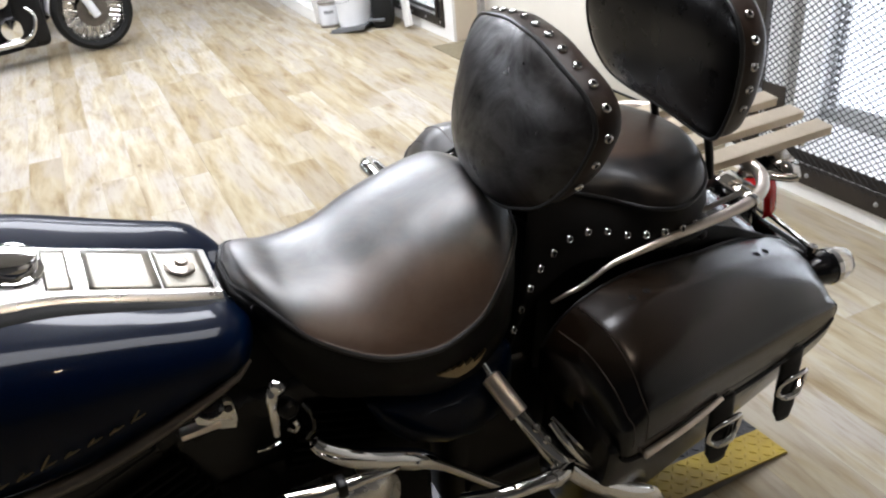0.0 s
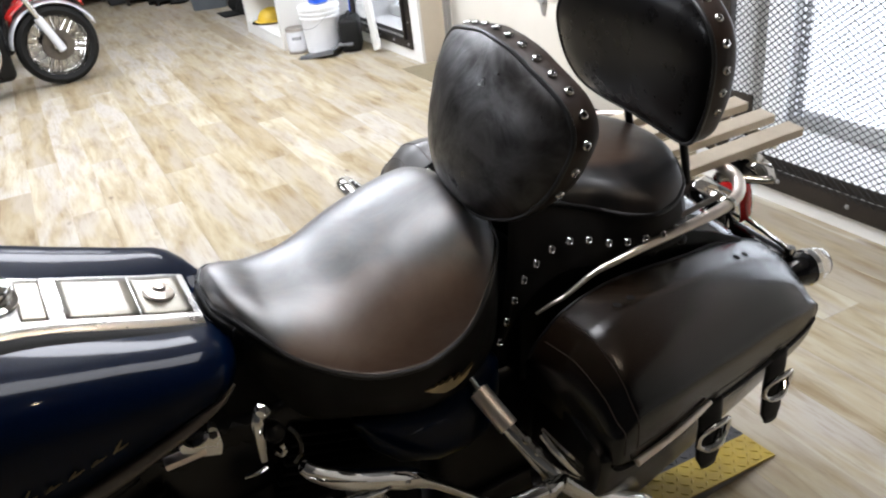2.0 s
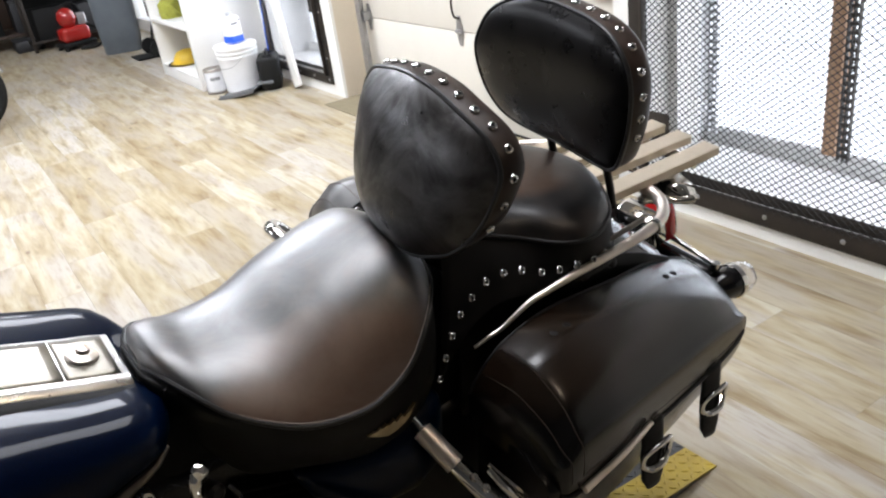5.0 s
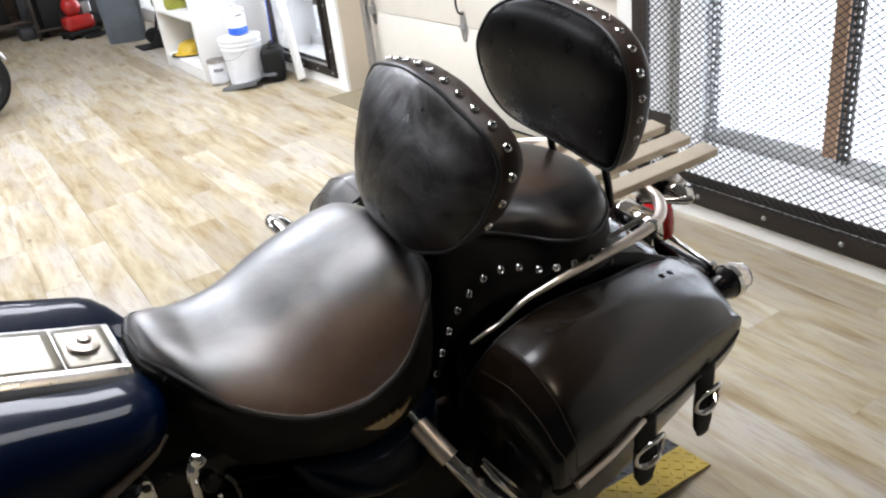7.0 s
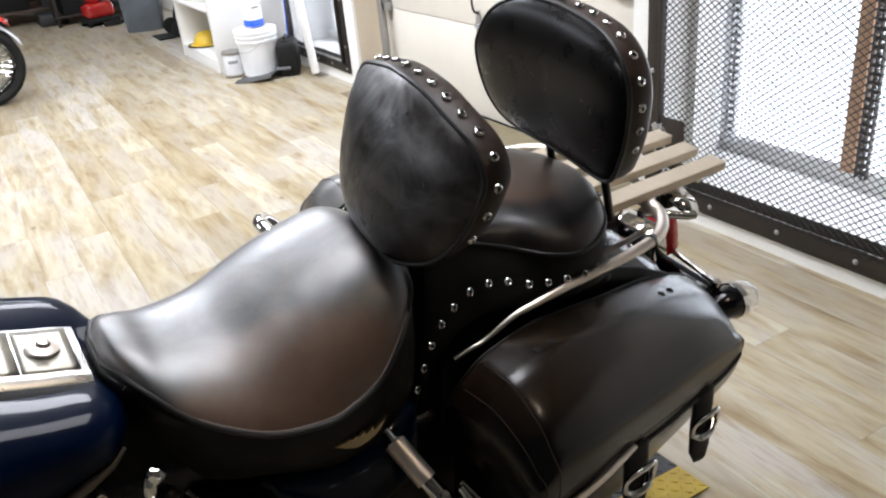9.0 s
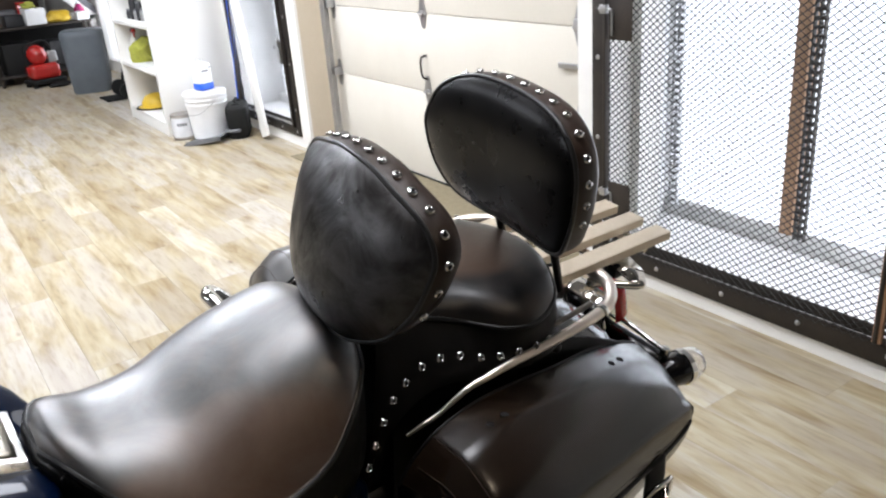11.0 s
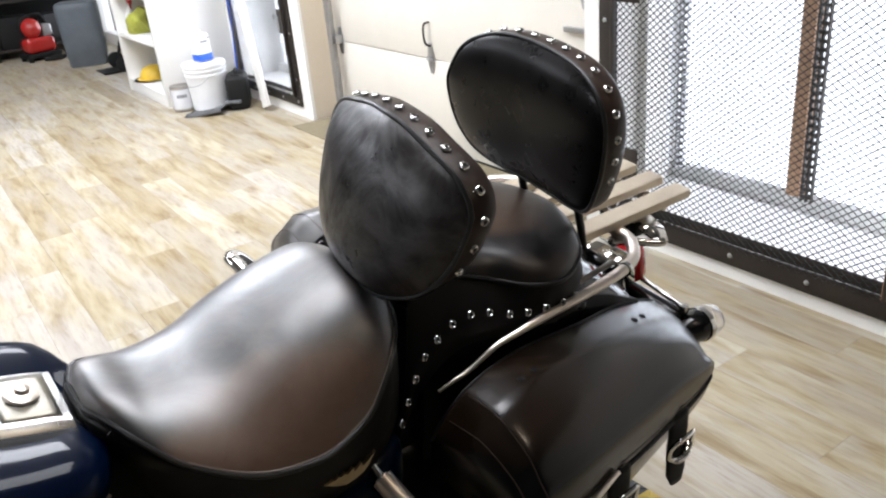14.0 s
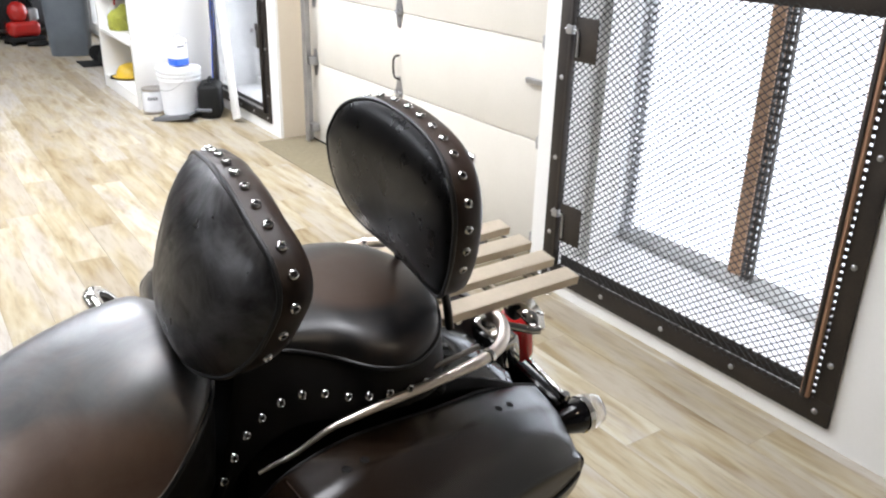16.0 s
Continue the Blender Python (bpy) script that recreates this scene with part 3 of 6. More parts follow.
spot_lamp(1.38, 1.0)
spot_lamp(1.65, -0.39)

# ---- the motorcycle ----
BIKE = pose(1.0, 1.223, 0.04, 0, 0, 2) @ pose(0, 0, 0, 9, 0, 0)
bike = tagged(empty("motorcycle", BIKE), "deep blue motorcycle with studded leather seats, leaning on its stand", "motorcycle")


def keyed(keys, x):
    """Smooth values along x through rows of (x, a, b, ...)."""
    k = np.array(keys, float)
    d = spline(k, 400)
    return [float(np.interp(x, d[:, 0], d[:, c])) for c in range(1, k.shape[1])]


# driver's seat: x, near half width, welt height, crown height, skirt half width, skirt foot, far half width
SEATKEYS = [(-0.476, 0.030, 0.842, 0.850, 0.030, 0.80, 0.026), (-0.466, 0.060, 0.846, 0.864, 0.060, 0.79, 0.050), (-0.443, 0.102, 0.832, 0.862, 0.098, 0.745, 0.068), (-0.408, 0.141, 0.806, 0.850, 0.125, 0.70, 0.088),
            (-0.345, 0.175, 0.779, 0.846, 0.150, 0.690, 0.122), (-0.28, 0.185, 0.768, 0.866, 0.160, 0.670, 0.156), (-0.24, 0.183, 0.772, 0.880, 0.160, 0.664, 0.164), (-0.197, 0.174, 0.787, 0.892, 0.156, 0.668, 0.164), (-0.165, 0.159, 0.813, 0.897, 0.148, 0.684, 0.154), (-0.14, 0.140, 0.834, 0.897, 0.134, 0.69, 0.138), (-0.112, 0.105, 0.846, 0.884, 0.11, 0.71, 0.105), (-0.094, 0.06, 0.848, 0.862, 0.06, 0.73, 0.06)]
xs = np.linspace(-0.476, -0.094, 46)
top_rows, skirt_l, skirt_r, welt_pts, stitch = [], [], [], [], []
for x in xs:
    w, zw, zt, wb, zb, wf = keyed(SEATKEYS, x)
    row = []
    for v in np.linspace(-1, 1, 37):
        yv = math.sin(v * math.pi / 2)
        crown = (1 - abs(yv) ** 2.8) ** 0.92
        row.append((x, yv * (w if yv < 0 else wf), zw + (zt - zw) * crown))
    top_rows.append(row)
    welt_pts.append((x, w, zw, wf))
    for side, out in ((-1, skirt_l), (1, skirt_r)):
        out.append([(x, side * ((w if side < 0 else wf) + ((wb - w) if side < 0 else 0.88 * wf - wf) * s ** 1.6 + 0.006 * math.sin(math.pi * s)), zw - 0.002 + (zb - zw) * s) for s in np.linspace(0, 1, 10)])
bm = grid(top_rows)
seat = part("driver_seat", bm, SEAT, bike, "smooth black leather driver seat rubbed brown", angle=80)
bm = grid(skirt_l[::-1] + skirt_r)
part("seat_skirt", bm, SKIRT, seat, "black leather skirt", angle=80)
loop = [(x, -w - 0.002, z) for x, w, z, wf in welt_pts] + [(x, wf + 0.002, z) for x, w, z, wf in welt_pts[::-1]]
part("welt", tube(loop + loop[:1], 0.0034, 8), WELT, seat, "black piped edge")
part("stitching", tube([(x, -w * 0.998, z + 0.004) for x, w, z, wf in welt_pts[8:-3]], 0.0009, 5), THREAD, seat, "pale seam")
# nose band with a tie at the tank
nose = [(x, -w - 0.001, z) for x, w, z, wf in welt_pts[7::-1]] + [(x, wf + 0.001, z) for x, w, z, wf in welt_pts[:5]]
strip = []
for k, (x, y, z) in enumerate(nose):
    out = Vector((-0.9, y * 3.0, 0)).normalized()
    fade = 1.0 - 0.75 * max(0.0, (x + 0.455) / 0.05)
    strip.append([(x + out.x * o * fade, y + out.y * o * fade, z - d * fade) for o, d in ((0.0, 0.002), (0.004, 0.003), (0.008, 0.007), (0.010, 0.016), (0.010, 0.034))])
part("nose_band", grid(strip), SMOOTHPAD, seat, "black leather nose band", angle=80)
part("nose_tie", tube([strip[5][0], strip[5][2], strip[5][4]], 0.0016, 6), WELT, seat, "stitched joint of the nose band")
# winged badge as a plain gold shape
badge = bmesh.new()
wing = ((-0.272, 0.7245), (-0.262, 0.7262), (-0.259, 0.7240), (-0.253, 0.7280), (-0.250, 0.7240), (-0.243, 0.7285), (-0.241, 0.7235), (-0.232, 0.7300), (-0.230, 0.7225), (-0.220, 0.7310), (-0.218, 0.7240), (-0.200, 0.7385), (-0.209, 0.7225), (-0.217, 0.7150), (-0.229, 0.7095), (-0.243, 0.7075), (-0.258, 0.7150))
face = badge.faces.new([badge.verts.new((x, -0.184, z)) for x, z in wing])
ex = bmesh.ops.extrude_face_region(badge, geom=[face])
bmesh.ops.translate(badge, vec=(0, -0.004, 0), verts=[v for v in ex["geom"] if isinstance(v, bmesh.types.BMVert)])
part("badge", badge, GOLD, seat, "small gold winged badge", False)

# passenger seat
PY, SY = 0.035, 0.015
PSEAT = [(-0.06, 0.075, 0.862, 0.878), (0.0, 0.090, 0.855, 0.878), (0.045, 0.105, 0.842, 0.876), (0.07, 0.118, 0.834, 0.875), (0.10, 0.145, 0.830, 0.874), (0.135, 0.160, 0.828, 0.872), (0.165, 0.158, 0.829, 0.870), (0.195, 0.145, 0.832, 0.868), (0.22, 0.125, 0.836, 0.866), (0.245, 0.085, 0.842, 0.862), (0.258, 0.050, 0.846, 0.858), (0.266, 0.015, 0.849, 0.853)]
xs = np.linspace(-0.06, 0.266, 40)
rows, ring = [], []
for x in xs:
    w, zw, zt = keyed(PSEAT, x)
    dish = 0.003 * math.exp(-((x - 0.12) / 0.07) ** 2)
    rows.append([(x, SY + w * math.sin(v * math.pi / 2), zw + (zt - zw) * (1 - abs(math.sin(v * math.pi / 2)) ** 4.6) ** 0.62 - dish * math.cos(v * math.pi / 2) ** 2) for v in np.linspace(-1, 1, 31)])
    ring.append((x, w, zw))
pseat = part("passenger_seat", grid(rows), PSEAT_LEATHER, bike, "black leather passenger seat, browner in the middle", angle=80)
loop = [(x, SY - w - 0.001, z) for x, w, z in ring] + [(x, SY + w + 0.001, z) for x, w, z in ring[::-1]]
part("welt", tube(loop, 0.0036, 8), WELT, pseat, "black piped edge")
# its skirt sweeps down beside the driver's seat; rows of x, half width, foot height
FOOT = [(-0.135, 0.158, 0.640), (-0.115, 0.158, 0.695), (-0.09, 0.153, 0.738), (-0.06, 0.151, 0.768), (-0.03, 0.152, 0.788), (0.0, 0.157, 0.799), (0.035, 0.162, 0.790), (0.07, 0.170, 0.778), (0.11, 0.184, 0.780), (0.15, 0.186, 0.778), (0.20, 0.178, 0.775), (0.235, 0.150, 0.778), (0.262, 0.100, 0.782), (0.276, 0.04, 0.785)]
fx = np.linspace(-0.135, 0.276, 48)
sides = {-1: [], 1: []}
for x in fx:
    wf, zf = keyed(FOOT, x)
    xt = float(np.interp(x, (-0.135, -0.06, 0.10, 0.276), (-0.062, -0.03, 0.09, 0.266)))
    w, zw, _ = keyed(PSEAT, xt)
    foot = zf - float(np.interp(x, (-0.135, 0.0, 0.08, 0.276), (0.03, 0.03, 0.014, 0.012)))
    for s in sides:
        y0, y1 = SY + s * w, PY + s * wf
        sides[s].append([(xt + (x - xt) * u, y0 + (y1 - y0) * math.sin(u * math.pi / 2) ** 0.9, zw - 0.003 + (foot - zw) * u) for u in np.linspace(0, 1, 11)])
pskirt = part("passenger_skirt", grid(sides[-1] + sides[1][::-1]), SKIRT, pseat, "studded black leather skirt", angle=80)
stud_proto = None


def stud(at, out, parent, r=0.0066):
    """A domed nickel stud with a dark centre ring."""
    global stud_proto
    m = aim(at, out)
    if stud_proto is None:
        bm = lathe(((0.0062, 0), (0.0060, 0.0018), (0.0050, 0.0033), (0.0038, 0.0037), (0.0030, 0.0024), (0.0024, 0.0010), (0.0, 0.0008)), 14)
        stud_proto = part("stud", bm, CHROME, parent, "nickel eyelet stud with a dark centre")
        stud_proto.data.materials.append(BLACK)
        for f in stud_proto.data.polygons:
            f.material_index = int(math.hypot(f.center[0], f.center[1]) < 0.0029 and f.center[2] < 0.0025)
        stud_proto.matrix_basis = m
        return stud_proto
    return again(stud_proto, m, parent)


for x, y, z in ((-0.132, -0.128, 0.665), (-0.120, -0.127, 0.692), (-0.107, -0.124, 0.722), (-0.091, -0.119, 0.750), (-0.073, -0.115, 0.776), (-0.052, -0.114, 0.795), (-0.027, -0.115, 0.811), (0.0, -0.120, 0.817), (0.030, -0.125, 0.811), (0.061, -0.133, 0.799), (0.087, -0.143, 0.797), (0.115, -0.150, 0.797), (0.147, -0.151, 0.793), (0.176, -0.146, 0.790)):
    wf, zf = keyed(FOOT, x)
    for s in (-1, 1):
        stud((x, PY + s * (wf + 0.0005), z + 0.002) if s > 0 else (x, min(y, PY - wf + 0.004) - 0.002, z), (0.05, s, 0.35), pseat)


# backrests
def backrest(name, leather, label, prof, cy, base_x, slope, z_ref, depth, shear, bow, low):
    """A padded rest: outline (height, half width near, half width far), domed to the front, with a studded brown band."""
    k = spline(prof, 60)
    right = [(cy - r[1], r[0]) for r in k]
    left = [(cy + r[-1], r[0]) for r in k[::-1]]
    outline = np.array(right + left[1:-1])
    seglen = np.r_[0, np.cumsum(np.hypot(*np.diff(np.vstack([outline, outline[:1]]), axis=0).T))]
    pts = []
    for u in np.linspace(0, seglen[-1], 97)[:-1]:
        pts.append([np.interp(u, seglen, np.r_[outline[:, c], outline[0, c]]) for c in (0, 1)])
    pts = np.array(pts)
    mid = np.array([cy, (prof[0][0] + prof[-1][0]) / 2])

    def ring_at(scale, xo):
        out = []
        for y, z in pts:
            y2, z2 = mid + (np.array([y, z]) - mid) * scale
            out.append((base_x + (z2 - z_ref) * slope + xo - shear * (y2 - cy) + bow * (y2 - cy) ** 2, y2, z2))
        return out

    d0, d1 = 0.0, -0.036
    front = [(s, d1 - 0.050 * (1 - s ** 2.8) ** 0.75) for s in (1.0, 0.993, 0.98, 0.96, 0.93, 0.89, 0.84, 0.77, 0.68, 0.57, 0.44, 0.30, 0.16, 0.01)]
    front = [(s, d1 - (d1 - x) * depth) for s, x in front]
    top = part(name, grid([ring_at(s, x) for s, x in front], closed_v=True, cap="last"), leather, bike, label, angle=80)
    part("band", grid([ring_at(s, x) for s, x in ((0.90, d0 + 0.012), (0.96, d0 + 0.009), (0.995, d0 + 0.002), (1.012, (d0 * 0.7 + d1 * 0.3)), (1.012, (d0 * 0.3 + d1 * 0.7)), (1.0, d1))], closed_v=True, cap="first"), BAND, top, "brown leather edge band", angle=80)
    part("welt", tube(ring_at(1.004, d1) + ring_at(1.004, d1)[:1], 0.0034, 8), WELT, top, "black piped edge")
    total = seglen[-1]
    start = float(np.interp(low, outline[:60, 1], seglen[:60]))
    nstuds = round((total - 2 * start) / 0.0325)
    for n in range(nstuds + 1):
        u = start + (total - 2 * start) * n / nstuds
        y, z = (float(np.interp(u, seglen, np.r_[outline[:, c], outline[0, c]])) for c in (0, 1))
        y2, z2 = (float(np.interp(u + 0.002, seglen, np.r_[outline[:, c], outline[0, c]])) for c in (0, 1))
        nrm = Vector((0, (z2 - z), -(y2 - y))).normalized()
        if nrm.dot(Vector((0, y - mid[0], z - mid[1]))) < 0:
            nrm = -nrm
        p = Vector((base_x + (z - z_ref) * slope + (d0 + d1) / 2 - shear * (y - cy) + bow * (y - cy) ** 2, y, z)) + nrm * 0.0025
        p = tuple(p)
        stud(p, nrm, top)
    return top


def pad_outline(z0, z1, widths):
    a = widths
    w = (0, a[0] * 0.6, *a, a[-1] * 0.5, 0)
    return [(z0 + (z1 - z0) * f, v) for f, v in zip((0, 0.01, 0.05, 0.16, 0.34, 0.52, 0.70, 0.85, 0.95, 0.99, 1), w)]


DPAD = pad_outline(0.889, 1.095, (0.085, 0.130, 0.158, 0.169, 0.169, 0.138, 0.075))
PPAD = [(0.908, 0.0, 0.0), (0.909, 0.060, 0.068), (0.914, 0.106, 0.106), (0.923, 0.126, 0.130), (0.937, 0.139, 0.147), (0.960, 0.150, 0.163), (0.995, 0.163, 0.174), (1.03, 0.169, 0.176), (1.06, 0.170, 0.163), (1.088, 0.160, 0.143), (1.109, 0.137, 0.112), (1.122, 0.104, 0.078), (1.128, 0.060, 0.044), (1.130, 0.0, 0.0)]
backrest("driver_backrest", PAD, "black creased leather driver backrest with studded brown band", DPAD, -0.035, -0.045, 0.311, 1.05, 0.62, -0.092, 0.973, 0.958)
backrest("passenger_backrest", SMOOTHPAD, "smooth black leather passenger backrest with studded brown band", PPAD, -0.012, 0.233, -0.10, 1.05, 0.6, -0.058, -0.862, 0.985)
for y in (0.054, -0.072):
    part("backrest_post", tube([(0.272, y, 0.80), (0.262, y, 0.84), (0.246, y * 0.98, 0.90), (0.238, y * 0.9, 1.0)], 0.0066, 10, 12), BLACK, bike, "black steel backrest post")
part("backrest_plate", box(0.006, 0.16, 0.13, (0.252, -0.015, 1.03), 0.002), CHROME, bike, "chrome back plate")

# luggage rack
RY = 0.04
rack = part("luggage_rack", tube([(0.235, RY - 0.075, 0.796), (0.30, RY - 0.075, 0.793), (0.49, RY - 0.07, 0.793), (0.50, RY, 0.794), (0.49, RY + 0.07, 0.793), (0.30, RY + 0.075, 0.793), (0.235, RY + 0.075, 0.796)], 0.006, 10, 60), CHROME, bike, "chrome luggage rack")
for n in range(4):
    part("slat", box(0.286, 0.034, 0.016, (0.400, RY - 0.092 + 0.061 * n, 0.811), 0.0010, 1), SLAT, rack, "flat polished steel slat", False)
for x in (0.30, 0.40, 0.49):
    part("cross_bar", tube([(x, RY - 0.10, 0.795), (x, RY + 0.10, 0.795)], 0.006, 8), CHROME, rack)
part("rack_lock", box(0.05, 0.030, 0.026, (0.430, RY - 0.096, 0.780), 0.007), BLACK, rack, "black rack lock")
lever = part("rack_lever", tube([(0.352, RY - 0.106, 0.779), (0.362, RY - 0.110, 0.779), (0.408, RY - 0.155, 0.780), (0.418, RY - 0.158, 0.781)], [0.0085, 0.0075, 0.0065, 0.0072], 12), CHROME, rack, "chrome latch lever")
part("lever_knob", lathe(((0.0, -0.008), (0.007, -0.006), (0.0095, 0.0), (0.007, 0.006), (0.0, 0.008)), 14, aim((0.352, RY - 0.106, 0.781), (0, 0, 1))), CHROME, lever)
part("lever_bracket", grid([[(0.405, RY - 0.085, 0.797), (0.450, RY - 0.095, 0.797)], [(0.412, RY - 0.120, 0.785), (0.446, RY - 0.135, 0.787)], [(0.414, RY - 0.150, 0.778), (0.432, RY - 0.156, 0.778)]]), CHROME, lever, "chrome lever bracket").modifiers.new("thick", "SOLIDIFY").thickness = 0.006

# chrome rails beside the rear mudguard
for s, tag in ((-1, ""), (1, "")):
    y = lambda v: PY + s * (v + PY)
    part("fender_rail", tube([(-0.066, y(0.140), 0.728), (-0.045, y(0.146), 0.740), (-0.020, y(0.148), 0.747), (0.025, y(0.150), 0.769), (0.060, y(0.152), 0.776), (0.108, y(0.154), 0.783), (0.19, y(0.152), 0.786), (0.28, y(0.146), 0.790), (0.330, y(0.128), 0.792), (0.362, y(0.085), 0.794), (0.355, y(0.03), 0.799)], [0.0025, 0.0035, 0.0042, 0.0055, 0.0068, 0.0090, 0.0105, 0.0100], 14, 80), BUFFED, bike, "bent chrome rail")
    part("fender_strut", tube([(0.175, y(0.136), 0.796), (0.24, y(0.131), 0.797), (0.288, y(0.124), 0.795)], 0.0042, 10, 24), DULL, bike, "slim chrome fender strut")
    part("rail_clamp", lathe(((0.0105, -0.004), (0.0118, -0.003), (0.0118, 0.003), (0.0105, 0.004)), 18, aim((0.292, y(0.1445), 0.7905), (1, s * -0.35, 0.05))), CHROME, bike)
    # plate enlarged as a dark panel that hides the wheel and floor behind
    p = part("fender_bracket", grid([[(bx, y(0.100 - 0.06 * max(0.0, bx - 0.2)), zz) for zz in np.linspace(0.56, zt, 5)] for bx, zt in ((-0.06, 0.728), (0.02, 0.744), (0.12, 0.750), (0.20, 0.744), (0.27, 0.722), (0.34, 0.690), (0.42, 0.645))]), FINS, bike, "black fender plate, enlarged to keep the gap behind the rail dark")
    p.modifiers.new("thick", "SOLIDIFY").thickness = 0.008
    for bx in (0.075, 0.175, 0.235):
        part("bracket_bolt", lathe(((0.009, 0), (0.009, 0.004), (0.005, 0.006), (0.0, 0.006)), 12, aim((bx, y(0.112), 0.735 - 0.03 * bx), (0, s, 0.3))), BLACK, bike)
# rear mudguard
rows = []
for a in np.linspace(radians(-10), radians(150), 30):
    rows.append([(0.20 + (0.37 - 0.015 * q * q) * math.cos(a), 0.02 + 0.092 * q, 0.33 + (0.415 - 0.045 * abs(q) ** 2.6) * math.sin(a)) for q in np.linspace(-1, 1, 17)])
part("rear_fender", grid(rows), GLOSSBLACK, bike, "glossy black rear mudguard")
# rear wheel
wm = pose(0.20, 0.01, 0.325, 90, 0, 0)
wheel = part("rear_wheel", lathe(((0.22, -0.055), (0.28, -0.068), (0.312, -0.052), (0.324, 0.0), (0.312, 0.052), (0.28, 0.068), (0.22, 0.055), (0.215, 0.0), (0.22, -0.055)), 48, wm), RUBBER, bike, "black rear tyre")
part("rim", lathe(((0.05, -0.03), (0.19, -0.035), (0.218, -0.05), (0.214, 0.0), (0.218, 0.05), (0.19, 0.035), (0.05, 0.03), (0.03, 0.0)), 40, wm), DULL, wheel)
# tail light
tl = part("tail_light", box(0.045, 0.076, 0.094, (0.0, 0, 0), 0.020, 3, m=pose(0.512, 0.022, 0.645, 0, -16, 0)), REDLENS, bike, "red tail light lens")
part("housing", box(0.05, 0.096, 0.075, (0, 0, 0), 0.014, 3, m=pose(0.474, 0.030, 0.640, 0, -16, 0)), CHROME, tl, "chrome lamp housing")
part("signal_mount", box(0.034, 0.27, 0.042, (0.522, 0.02, 0.568), 0.012, 3), GLOSSBLACK, bike, "black turn signal mount")
part("signal_bar", tube([(0.522, 0.14, 0.604), (0.522, 0.0, 0.610), (0.524, -0.108, 0.598)], 0.0048, 10, 14), CHROME, bike, "chrome turn signal bar")
for s in (-1, 1):
    sm = aim((0.548, 0.02 + s * 0.152, 0.557), (1, 0.08 * s, 0.02))
    # black here stands for shade and dark reflection on a chrome housing
    sig = part("turn_signal", lathe(((0.0, -0.050), (0.014, -0.047), (0.025, -0.030), (0.031, -0.006), (0.032, 0.010), (0.028, 0.012), (0.0, 0.012)), 28, sm), GLOSSBLACK, bike, "turn signal housing, chrome painted black for its dark reflection")
    part("rim", lathe(((0.0315, 0.004), (0.0345, 0.006), (0.0345, 0.016), (0.031, 0.019), (0.029, 0.014), (0.029, 0.006)), 28, sm), CHROME, sig, "chrome rim")
    part("lens", lathe(((0.0320, 0.012), (0.0322, 0.028), (0.027, 0.046), (0.014, 0.055), (0.0, 0.057)), 28, sm), LENS, sig, "clear lens")
    part("reflector", lathe(((0.0, 0.0125), (0.020, 0.0128), (0.0285, 0.0150)), 28, sm), BUFFED, sig, "bright reflector bowl")
    part("stem_nut", lathe(((0.0, -0.010), (0.008, -0.009), (0.010, 0.0), (0.008, 0.009), (0.0, 0.010)), 12, aim((0.528, 0.02 + s * 0.132, 0.592), (0, 0, 1))), CHROME, sig, "chrome stem nut")


